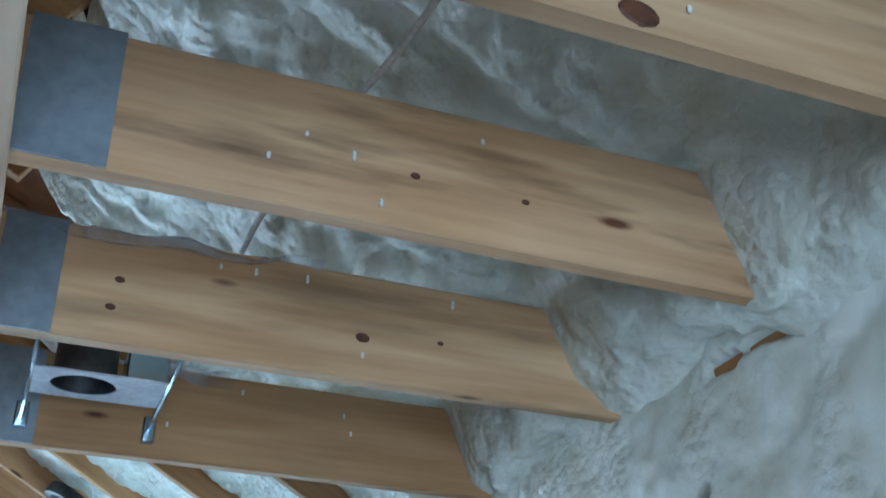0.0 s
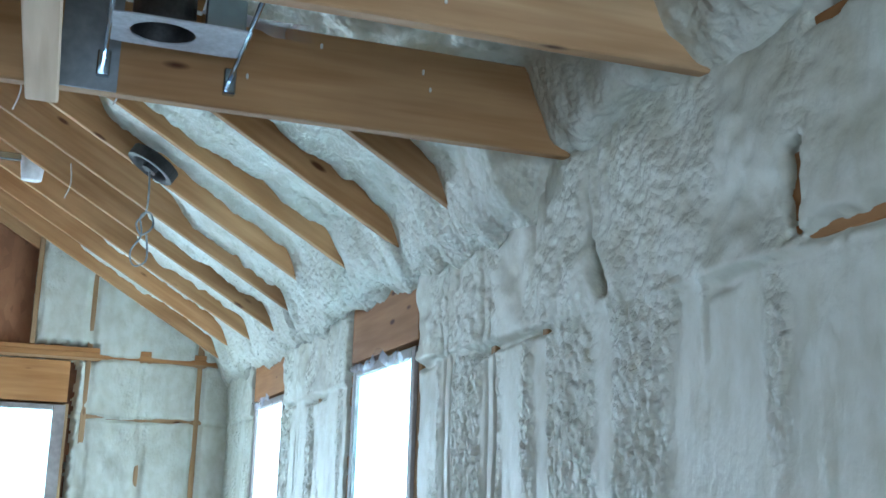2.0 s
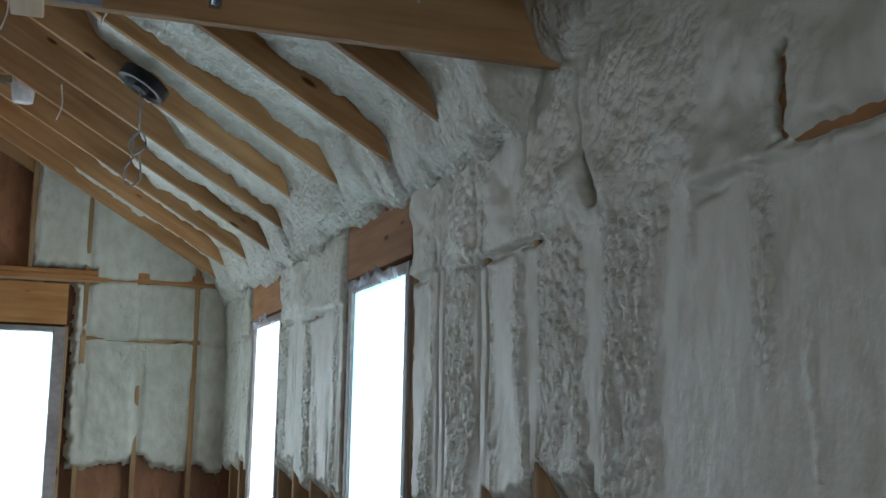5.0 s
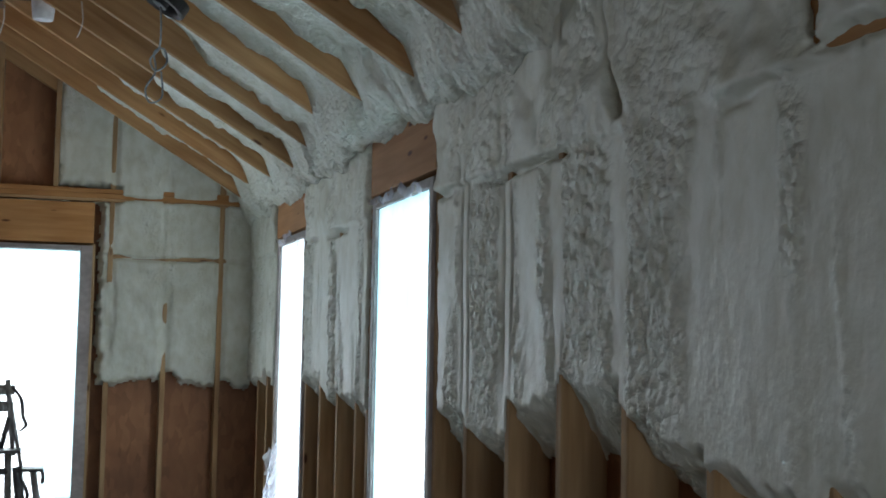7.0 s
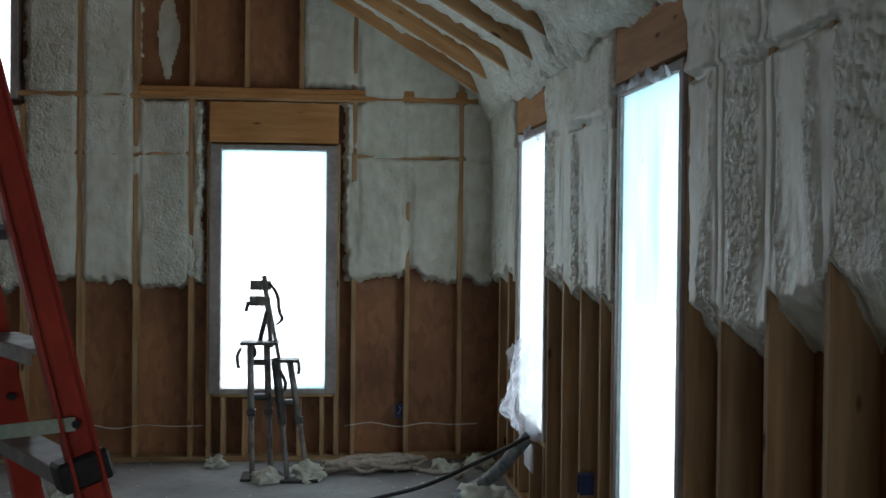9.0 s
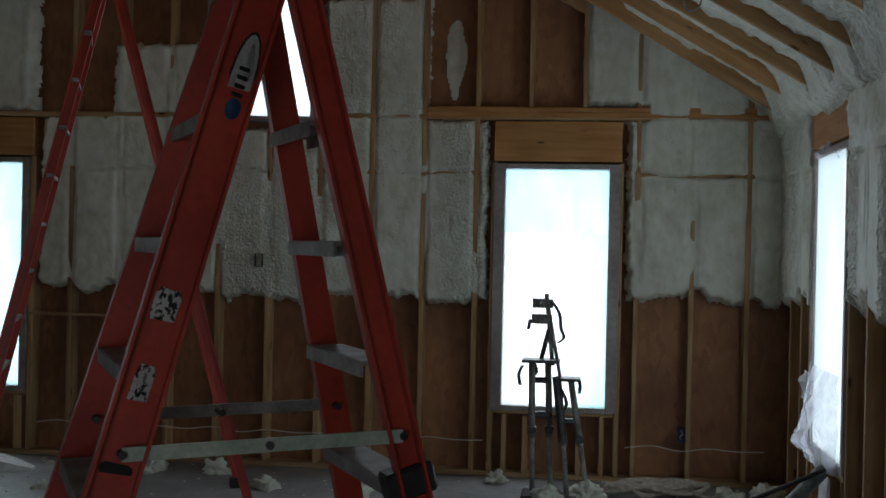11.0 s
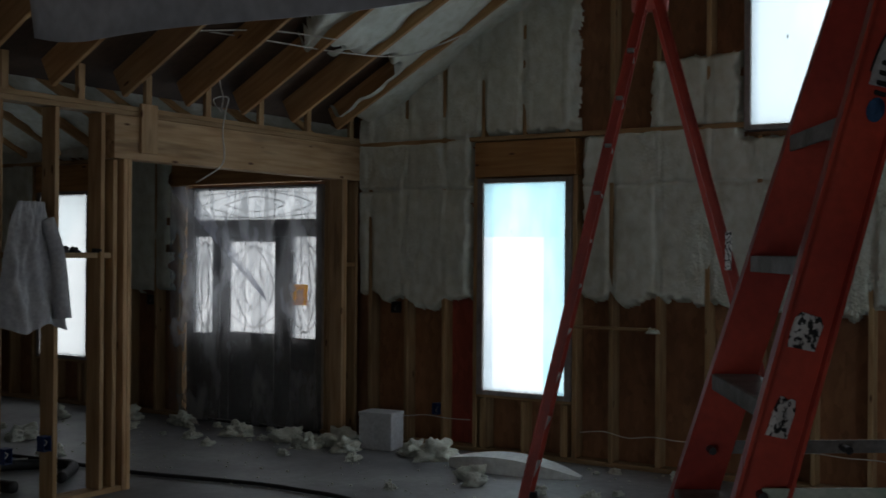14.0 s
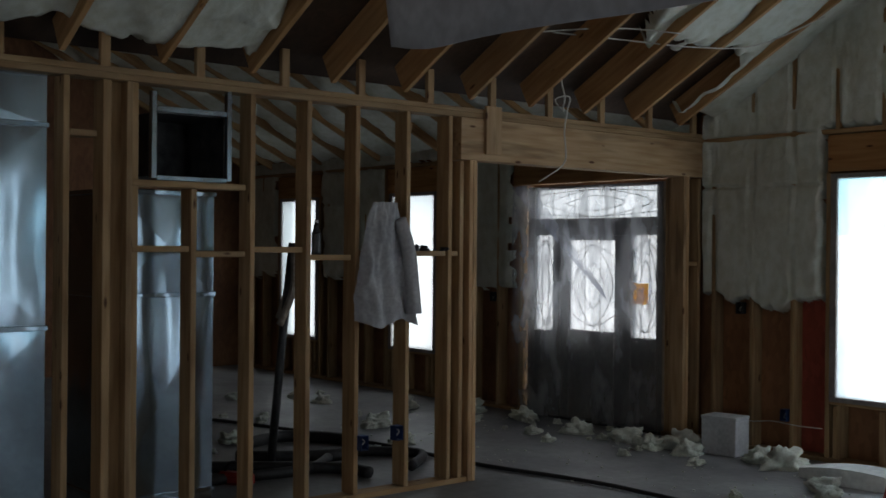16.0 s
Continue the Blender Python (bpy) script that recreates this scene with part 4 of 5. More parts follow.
drape("plastic_sheet", -10.3, -8.36, 0.02, 2.34, -0.1, 0.03, 5, HAZE, "clear polythene dust sheet hung over the entrance door", "plastic sheet")
bm = bmesh.new()
pts = [bm.verts.new(p) for p in ((-10.28, -0.16, 2.36), (-9.95, -0.2, 2.37), (-8.95, -0.22, 1.35), (-8.9, -0.2, 1.22))]
bm.faces.new(pts)
bmesh.ops.solidify(bm, geom=bm.faces[:], thickness=0.01)
tagged(part("plastic_strip", bm, FILM), "loose folded strip of polythene across the doorway", "plastic sheet")


# ---- ladders ----
def channel(name, a, b, web, flange, thick, material, parent, up, side=1, label=""):
    """A C-shaped rail from a to b: the web faces across, the flanges turn to one side."""
    a, b = Vector(a), Vector(b)
    x = (b - a).normalized()
    y = Vector(up).cross(x).normalized()
    z = x.cross(y)
    n = (b - a).length / 2
    bm = bmesh.new()
    h, t, f = web / 2, thick, side * flange
    o = side * t
    profile = [(0, -h), (f, -h), (f, -h + t), (o, -h + t), (o, h - t), (f, h - t), (f, h), (0, h)]
    ends = [[bm.verts.new((k * n, p, q)) for p, q in profile] for k in (-1, 1)]
    for i in range(8):
        bm.faces.new((ends[0][i], ends[0][(i + 1) % 8], ends[1][(i + 1) % 8], ends[1][i]))
    bm.faces.new(ends[0])
    bm.faces.new(ends[1])
    bmesh.ops.recalc_face_normals(bm, faces=bm.faces)
    m = Matrix((x, y, z)).transposed().to_4x4()
    m.translation = (a + b) / 2
    return part(name, bm, material, parent, label, m=m)


def twin_ladder():
    """An A-shaped ladder with steps on both sides; its own x runs across the A, y from the near rails to the far ones."""
    L = thing("step_ladder", "tall red fibreglass twin step ladder with worn stickers", "ladder", (-1.96, -6.465, 0), "", 30.2)
    top = 2.4

    def at(side, row, z):
        w = 0.2166 + (top - z) * 0.1873
        return Vector((0.0484 - 0.2954 * (top - z) if side < 0 else 0.0147 + 0.2279 * (top - z), 0.2074 + (row - 0.5) * w, z))
    for side in (-1, 1):
        for row in (0, 1):
            r = channel("rail", at(side, row, 0.03), at(side, row, top), 0.086 if side < 0 else 0.06, 0.03, 0.006, RED, L, (1, 0, 0.2 * side), 1 if (row == 0) else -1)
            foot = part("rubber_foot", box((-0.05, -0.03, 0), (0.05, 0.03, 0.05), 0.006), RUBBER, r)
            foot.matrix_basis = r.matrix_basis.inverted() @ Matrix.Translation(at(side, row, 0.0))
        for k in range(9):
            z = 0.1 + 0.23 * k
            p, q = at(side, 0, z), at(side, 1, z)
            if z > 2.2:
                continue
            bm = box((-0.042, p.y + 0.006, -0.005), (0.042, q.y - 0.006, 0.005), 0.002)
            add_box(bm, (-0.044, p.y + 0.006, -0.026), (-0.038, q.y - 0.006, 0.004), 0.001)
            add_box(bm, (0.038, p.y + 0.006, -0.026), (0.044, q.y - 0.006, 0.004), 0.001)
            part("step", bm, ALU, L, "worn aluminium step", m=Matrix.Translation((p.x, 0, z)))
    for row, m in ((0, GREEN_ALU), (1, ALU)):
        a, b = at(-1, row, 1.335), at(1, row, 1.345)
        dy = -0.02 if row == 0 else 0.02
        mid = (a + b) / 2
        for p, q in ((a, mid + Vector((0.01, 0, 0))), (mid - Vector((0.01, 0, 0)), b)):
            s = board("spreader", p + Vector((0, dy, 0)), q + Vector((0, dy, 0)), 0.005, 0.026, m, L, label="folding spreader bar")
        for p in (a, mid, b):
            part("bolt", tube([p + Vector((0, -0.03, 0)), p + Vector((0, 0.03, 0))], 0.008, 8), DARK_METAL, L)
    part("top_cap", box((-0.1, 0.0, top - 0.02), (0.1, 0.4, top + 0.05), 0.015), RED, L)
    lean = math.degrees(math.atan(0.2954))

    def plaque(name, z, w, h, material, label, dy=-0.006, dx=0.0, round_it=False):
        c = at(-1, 0, z)
        bm = bmesh.new()
        n = 20
        ring = []
        for i in range(n):
            q = 2 * math.pi * i / n
            x, v = math.cos(q), math.sin(q)
            if not round_it:
                k = 1 / max(abs(x), abs(v))
                k *= 1 - 0.10 * lattice(i, 3, z)
                x, v = x * k, v * k
            ring.append(bm.verts.new((x * w / 2, 0, v * h / 2)))
        bm.faces.new(ring)
        bmesh.ops.solidify(bm, geom=bm.faces[:], thickness=0.0012)
        return part(name, bm, material, L, label, m=pose(c.x + dx, c.y + dy, c.z, 0, lean, 0))
    plaque("label_rim", 2.015, 0.05, 0.185, BLACK, "oval maker's label with plain bars", -0.0058, 0.012, True)
    plaque("label_oval", 2.015, 0.043, 0.172, LOGO_WHITE, "oval maker's label with plain bars", -0.0078, 0.012, True)
    plaque("label_tip", 1.955, 0.03, 0.042, LOGO_BLUE, "blue tip of the label", -0.0095, 0.012, True)
    for k in range(6):
        plaque("label_bar", 1.982 + 0.0165 * k, 0.022, 0.009, BLACK, "", -0.0095, 0.012)
    plaque("sticker", 1.565, 0.048, 0.125, STICKER, "torn black and white sticker")
    plaque("sticker", 1.425, 0.036, 0.135, STICKER, "torn black and white sticker")
    plaque("tape_mark", 1.30, 0.06, 0.04, BLACK, "black scrawl of tape")
    c = at(1, 0, 1.255)
    part("tape_wrap", box((-0.05, -0.02, -0.03), (0.05, 0.036, 0.03), 0.006), RUBBER, L, "black tape wound round the rail", m=pose(c.x, c.y, c.z, 0, -lean, 0))
    for k in range(16):
        side, z = random.choice((-1, 1)), random.uniform(1.1, 2.2)
        c = at(side, 0, z)
        s = random.uniform(0.002, 0.006)
        part("paint_fleck", box((-s / 2, -0.0012, -s), (s / 2, 0.0, s), 0.0004), WHITE, L, m=pose(c.x + random.uniform(-0.035, 0.035), c.y - 0.0035, c.z, 0, -side * lean, 0))


twin_ladder()


def side_ladder():
    """A tall A-ladder seen from its side."""
    top, base = Vector((-4.37, -1.73, 3.36)), (-4.4, -1.73, 0)
    L = thing("tall_ladder", "very tall red fibreglass step ladder standing open", "ladder", base, "", 23.0)
    T = 3.36
    for side, spread in ((-1, 0.80), (1, 0.93)):
        for row in (0, 1):
            y = 0.02 + row * 0.5
            r = channel("rail", (side * spread, y + (row - 0.5) * 0.2, 0.04), (side * 0.04, y + (0.5 - row) * 0.15, T), 0.062 if side < 0 else 0.06, 0.028, 0.006, RED, L, (1, 0, 0.3 * side), 1 if row == 0 else -1)
            f = part("rubber_foot", box((-0.06, -0.035, 0), (0.06, 0.035, 0.07), 0.008), RUBBER, r)
            f.matrix_basis = r.matrix_basis.inverted() @ Matrix.Translation((side * spread, y + (row - 0.5) * 0.2, 0))
        if side < 0:
            for k in range(10):
                z = 0.3 + 0.3 * k
                x = side * (spread + (0.04 - spread) * z / T)
                part("step", box((x - 0.022, 0.01, z - 0.012), (x + 0.022, 0.51, z + 0.012), 0.003), ALU, L)
    part("top_cap", box((-0.12, -0.02, T - 0.02), (0.12, 0.54, T + 0.04), 0.012), RED, L)
    part("tool_plate", box((0.46, -0.05, 1.62), (0.5, -0.045, 1.86), 0.002), STICKER, L, m=pose(0, 0, 0, 0, 0, 0))


side_ladder()


# ---- drywall stilts in front of the gable window ----
def stilts():
    S = thing("drywall_stilts", "pair of worn metal drywall stilts with dangling straps", "stilts", (-1.55, -0.55, 0))
    def rod(name, a, b, r, m=ALU, label=""):
        return part(name, tube([a, b], r, 10), m, S, label, True)
    legs = (((-0.195, -0.05, 0.03), (-0.215, -0.04, 0.925)), ((-0.07, 0.0, 0.03), (-0.105, 0.02, 0.925)), ((0.045, -0.12, 0.03), (-0.03, 0.02, 0.8)), ((0.185, -0.06, 0.03), (0.055, 0.04, 0.8)))
    for a, b in legs:
        low = tuple(p + (q - p) * 0.48 for p, q in zip(a, b))
        rod("leg_tube", a, low, 0.018)
        rod("leg_sleeve", tuple(p + (q - p) * 0.42 for p, q in zip(a, b)), b, 0.023, ALU)
        part("clamp", box((low[0] - 0.03, low[1] - 0.03, low[2] - 0.022), (low[0] + 0.03, low[1] + 0.03, low[2] + 0.022), 0.006), DARK_METAL, S)
    rod("calf_pole", (-0.075, 0.05, 0.9), (-0.125, 0.0, 1.4), 0.016)
    rod("calf_pole", (-0.02, 0.03, 0.82), (-0.115, 0.01, 1.32), 0.013)
    rod("calf_pole", (-0.155, 0.06, 0.94), (-0.105, 0.02, 1.15), 0.017, DARK_METAL)
    for x0, x1, y0, y1 in ((-0.27, 0.0, -0.16, 0.1), (0.0, 0.26, -0.22, 0.03)):
        part("foot_plate", box((x0, y0, 0.0), (x1, y1, 0.02), 0.006), RUBBER, S)
        for k in range(2):
            part("foot_clip", box((x0 + 0.06 + 0.1 * k, y0 + 0.05, 0.02), (x0 + 0.11 + 0.1 * k, y1 - 0.05, 0.04), 0.005), ALU, S)
    part("platform", box((-0.285, -0.1, 0.925), (-0.02, 0.1, 0.945), 0.006), DARK_METAL, S)
    part("platform", box((-0.06, -0.06, 0.8), (0.12, 0.12, 0.82), 0.006), DARK_METAL, S)
    for x, z in ((-0.16, 0.8), (-0.13, 0.56), (0.03, 0.52)):
        part("bracket", box((x - 0.07, -0.03, z - 0.02), (x + 0.06, 0.02, z + 0.02), 0.012), DARK_METAL, S)
    for z, x in ((1.225, -0.155), (1.335, -0.15)):
        bm = bmesh.new()
        arc = [(x + 0.075 * math.cos(q), 0.06 + 0.06 * math.sin(q)) for q in [0.35 * math.pi + 1.55 * math.pi * i / 14 for i in range(15)]]
        for (xa, ya), (xb, yb) in zip(arc, arc[1:]):
            bm.faces.new([bm.verts.new(p) for p in ((xa, ya, z - 0.035), (xb, yb, z - 0.032), (xb, yb, z + 0.026), (xa, ya, z + 0.03))])
        bmesh.ops.remove_doubles(bm, verts=bm.verts, dist=0.0005)
        bmesh.ops.solidify(bm, geom=bm.faces[:], thickness=0.006)
        part("calf_cuff", bm, ALU, S, "curved metal calf cuff", True)
    for pts in ([(-0.09, 0.0, 1.35), (-0.035, -0.01, 1.27), (-0.02, -0.01, 1.16), (0.0, 0.0, 1.1), (-0.04, 0.0, 1.06)], [(-0.235, 0.02, 1.22), (-0.25, 0.02, 1.15)], [(-0.28, -0.02, 0.9), (-0.305, -0.02, 0.84), (-0.295, -0.02, 0.76)],
                [(0.11, 0.03, 0.81), (0.12, 0.03, 0.76), (0.115, 0.03, 0.71)], [(-0.03, -0.02, 0.78), (0.03, -0.03, 0.64), (-0.05, 0, 0.54)], [(-0.2, -0.03, 0.92), (-0.18, -0.05, 0.87), (-0.2, -0.03, 0.83)]):
        bm = bmesh.new()
        path = smooth_path(pts, 5)
        lo = [bm.verts.new(p + Vector((-0.012, 0, 0))) for p in path]
        hi = [bm.verts.new(p + Vector((0.012, 0.004, 0))) for p in path]
        for i in range(len(path) - 1):
            bm.faces.new((lo[i], lo[i + 1], hi[i + 1], hi[i]))
        bmesh.ops.solidify(bm, geom=bm.faces[:], thickness=0.004)
        part("strap", bm, BLACK, S, "dangling black strap")
    part("spring_tube", tube([(-0.045, -0.02, 0.83), (0.01, -0.06, 0.4)], 0.03, 10), DARK_METAL, S)


stilts()


# ---- foam scraps, rope, hoses, cartons on the floor ----
def lump(seed, r, flat=0.85):
    """A torn chunk of foam."""
    bm = bmesh.new()
    bmesh.ops.create_icosphere(bm, subdivisions=4 if r == 1.0 else 3, radius=1.0)
    for v in bm.verts:
        c = v.co.copy()
        k = 1 + 0.7 * noise.noise(c * 1.5 + Vector((seed * 3.1, 0, 0))) + 0.4 * noise.noise(c * 3.3 + Vector((0, seed * 1.7, 0))) + 0.22 * noise.noise(c * 8 + Vector((0, 0, seed * 2.3)))
        v.co = Vector((c.x * k * 1.25, c.y * k, max(-0.35, c.z * k) * flat)) * r
    low = min(v.co.z for v in bm.verts)
    bmesh.ops.translate(bm, vec=(0, 0, -low), verts=bm.verts)
    return bm


LUMPS = [mesh_of(lump(k, 1.0), "foam_scrap", FOAM, True) for k in range(7)]


def scrap(x, y, r, turn):
    ob = new("foam_scrap", random.choice(LUMPS))
    ob.matrix_basis = pose(x, y, -0.004, 0, 0, turn) @ Matrix.Diagonal((r, r, r, 1))
    return tagged(ob, "torn chunk of cream spray foam on the floor", "foam scrap", "foam scraps on the floor")


for x, y, r in ((-8.95, -0.55, 0.11), (-8.35, -0.5, 0.11), (-8.02, -0.62, 0.1), (-7.86, -0.42, 0.13), (-7.62, -0.62, 0.1), (-7.05, -0.45, 0.1), (-6.78, -0.5, 0.13), (-6.1, -1.0, 0.09), (-5.98, -1.22, 0.07),
                (-9.2, -0.9, 0.06), (-8.8, -1.1, 0.05), (-7.3, -0.95, 0.05), (-9.9, -0.35, 0.1), (-10.6, -0.4, 0.12), (-11.2, -0.8, 0.1), (-2.03, -0.22, 0.07), (-1.35, -0.62, 0.1), (-1.64, -0.7, 0.08), (-0.42, -0.5, 0.08),
                (-0.12, -0.45, 0.1), (-0.22, -1.5, 0.12), (-3.0, -0.3, 0.06), (-2.9, -1.1, 0.1), (-4.1, -0.35, 0.08), (-4.6, -0.4, 0.1), (-3.6, -0.8, 0.07), (-9.5, -2.2, 0.09), (-10.4, -1.8, 0.12)):
    scrap(x, y, r, random.uniform(0, 360))
for k in range(46):
    scrap(random.uniform(-10.5, -4.2), -0.15 - 1.6 * random.random() ** 1.4, random.uniform(0.015, 0.05), random.uniform(0, 360))
for k in range(16):
    scrap(random.uniform(-13, -9), random.uniform(-4, -0.5), random.uniform(0.03, 0.08), random.uniform(0, 360))
crumbs = bmesh.new()
for k in range(420):
    x, y, s = random.uniform(-11, -0.3), -0.08 - 2.2 * random.random(), random.uniform(0.004, 0.014)
    add_box(crumbs, (x, y, 0.0), (x + s * 1.4, y + s, s * 0.8))
tagged(part("foam_crumbs", crumbs, FOAM), "scattered foam crumbs on the floor", "crumbs", "", "stuff")


def rope_pile():
    bm = bmesh.new()
    pts = []
    for k in range(60):
        q = k * 0.62
        pts.append((-0.88 + 0.30 * math.cos(q) * (1 + 0.3 * math.sin(k * 1.7)), -0.42 + 0.13 * math.sin(q * 1.07 + 0.4), 0.02 + 0.055 * abs(math.sin(k * 0.9)) + 0.02 * math.sin(k * 2.3) ** 2))
    pts += [(-0.5, -0.55, 0.02), (-0.3, -0.6, 0.02), (-0.34, -0.75, 0.02)]
    add_tube(bm, smooth_path(pts, 4), 0.017, 7)
    return tagged(part("rope_coil", bm, ROPE, None, "", True), "dusty pale rope heaped on the floor by the wall", "rope")


rope_pile()


def hose(name, pts, r, material, label, sides=10, category="hose"):
    return tagged(part(name, tube(smooth_path(pts, 8), r, sides), material, None, "", True), label, category)


hose("vent_hose", [(-0.03, -1.95, 0.56), (-0.12, -1.86, 0.42), (-0.22, -1.62, 0.22), (-0.34, -1.4, 0.08), (-0.5, -1.6, 0.04), (-0.8, -2.6, 0.04), (-0.9, -4.5, 0.04)], 0.04, HOSE, "grey ribbed vent hose leading down from the window")
hose("air_hose", [(-0.03, -1.98, 0.54), (-0.3, -1.8, 0.36), (-0.62, -1.5, 0.14), (-0.95, -1.35, 0.02), (-1.4, -1.8, 0.015), (-1.6, -3.5, 0.015)], 0.013, RUBBER, "thin black hose hanging from the window")
hose("floor_hose", [(-12.0, -3.0, 0.02), (-10.6, -2.6, 0.02), (-9.4, -2.42, 0.02), (-8.33, -2.37, 0.02), (-7.5, -2.2, 0.02), (-6.92, -2.15, 0.02), (-6.2, -2.3, 0.02), (-5.4, -3.4, 0.02)], 0.016, RUBBER, "black hose lying across the floor")
for pts, r in (([(-9.6, -3.8, 0.05), (-9.2, -3.1, 0.05), (-9.6, -2.6, 0.05), (-10.2, -2.9, 0.05), (-10.1, -3.4, 0.05)], 0.05), ([(-9.0, -4.5, 0.04), (-8.9, -3.6, 0.04), (-9.3, -3.0, 0.04), (-8.9, -2.5, 0.04), (-8.5, -2.9, 0.04)], 0.04),
               ([(-9.8, -4.6, 0.04), (-9.3, -4.0, 0.04), (-8.8, -3.4, 0.04), (-8.5, -3.3, 0.04)], 0.045)):
    hose("spray_hose", pts, r, RUBBER, "thick black spray hose snaking over the floor")


def carton():
    C = thing("white_carton", "plain white carton standing on the floor", "box", (-7.47, -0.32, 0), "", 8)
    part("body", box((-0.16, -0.12, 0), (0.16, 0.12, 0.32), 0.006), GREY_BLOCK, C)
    part("lid", box((-0.163, -0.123, 0.295), (0.163, 0.123, 0.325), 0.004), GREY_BLOCK, C)


carton()


def foam_board():
    """A long trimmed offcut, pointed at its ends, lying flat."""
    bm = bmesh.new()
    rows = []
    for i in range(15):
        t = i / 14
        w = 0.16 * math.sin(math.pi * (0.06 + 0.9 * t)) ** 0.7
        x = -0.56 + 1.12 * t
        h = 0.02 + 0.11 * math.sin(math.pi * min(1, 0.12 + t * 0.9)) ** 0.8
        rows.append([bm.verts.new(p) for p in ((x, -w, 0.0), (x, w, 0.0), (x, w * 0.8, h), (x, -w * 0.9, h * 0.95))])
    for a, b in zip(rows, rows[1:]):
        for j in range(4):
            bm.faces.new((a[j], a[(j + 1) % 4], b[(j + 1) % 4], b[j]))
    bm.faces.new(rows[0][::-1])
    bm.faces.new(rows[-1])
    bmesh.ops.recalc_face_normals(bm, faces=bm.faces)
    ob = part("foam_offcut", bm, BOARD, m=pose(-5.98, -0.6, 0, 0, 0, 4))
    return tagged(ob, "long white foam-board offcut with pointed ends on the floor", "offcut")


foam_board()


# ---- plastic bag at the long wall's window ----
def bag():
    u, v = np.linspace(-2.06, -1.24, 36), np.linspace(0.5, 1.05, 36)
    gu = lambda y, z: np.sin(np.clip((y + 2.06) / 0.82, 0, 1) * np.pi) ** 0.6 * np.clip((1.05 - z) / 0.45, 0, 1) * np.clip((z - 0.44) / 0.15, 0, 1)
    ob = sheet("plastic_bag", u, v, lambda y, z: (-0.02 - 0.13 * gu(y, z) - 0.04 * (0.2 + gu(y, z)) * fbm(y * 12, z * 12, 140, 3), y + 0.03 * fbm(y * 6, z * 6, 141), z), lambda y, z: z > 0, FILM,
               "crumpled clear plastic bag taped round a hose at the window", "plastic bag")
    del ob["kind"]
    ob = sheet("tape_flap", np.linspace(-1.2, -1.02, 8), np.linspace(0.82, 0.98, 8), lambda y, z: (-0.03 - 0.03 * fbm(y * 12, z * 12, 145), y, z), lambda y, z: z > 0, WHITE, "white paper flap taped beside the window", "paper")
    del ob["kind"]


bag()
for y0, y1 in ((-2.06, -1.2), (-4.55, -3.7)):
    ob = sheet("torn_film", np.linspace(y0, y1, 30), np.linspace(2.30, 2.34, 6), lambda y, z: (-0.025 - 0.02 * fbm(y * 10, z * 14, 150, 3), y, z + 0.06 * (y - y0) - 0.02 + 0.03 * fbm(y * 7, z * 0, 151, 2)),
               lambda y, z: fbm(y * 9, z * 9, 152, 2) > -0.75, FILM, "torn plastic film folded over the window head", "plastic film")
    del ob["kind"]
card = thing("hanging_card", "white card tag under the window sill", "card", (-0.03, -1.8, 0.385))
part("body", box((-0.004, -0.14, -0.09), (0.004, 0.14, 0.08), 0.003), WHITE, card)


# ---- electrical boxes and cables ----
def device_box(x, y, z, face, material=BLUE, name="outlet_box", label="blue plastic outlet box nailed to a stud"):
    B = thing(name, label, "outlet box", (x, y, z), "outlet boxes", {"n": 0, "e": -90, "w": 90}[face])
    bm = bmesh.new()
    for lo, hi in (((-0.03, -0.02, -0.05), (-0.026, 0.05, 0.05)), ((0.026, -0.02, -0.05), (0.03, 0.05, 0.05)), ((-0.026, -0.02, -0.05), (0.026, 0.05, -0.046)), ((-0.026, -0.02, 0.046), (0.026, 0.05, 0.05)), ((-0.026, 0.046, -0.046), (0.026, 0.05, 0.046))):
        add_box(bm, lo, hi)
    part("shell", bm, material, B)
    part("wire_ends", tube(smooth_path([(0, 0.04, 0.03), (0.01, 0.0, 0.01), (-0.01, 0.01, -0.02), (0.005, 0.04, -0.035)], 5), 0.004, 6), CABLE, B)


for x, y, z, f in ((-0.69, -0.01, 0.37, "n"), (-7.55, -0.01, 1.22, "n"), (-10.7, -0.01, 1.2, "n"), (-7.1, -0.01, 0.34, "n"), (-0.01, -3.13, 0.5, "e"), (-7.92, -3.49, 0.43, "w"), (-7.92, -3.79, 0.39, "w")):
    device_box(x, y, z, f, BLUE if z < 1 else BLACK, label="blue plastic outlet box nailed to a stud" if z < 1 else "dark plastic switch box nailed to a stud")
device_box(-3.9, -0.03, 1.58, "n", BLACK, label="dark metal bracket box on a foamed stud")


def cable(name, pts, r=0.0045, material=CABLE, label="white electrical cable stapled along the studs"):
    return tagged(part(name, tube(smooth_path(pts, 6), r, 6), material, None, "", True), label, "cable")


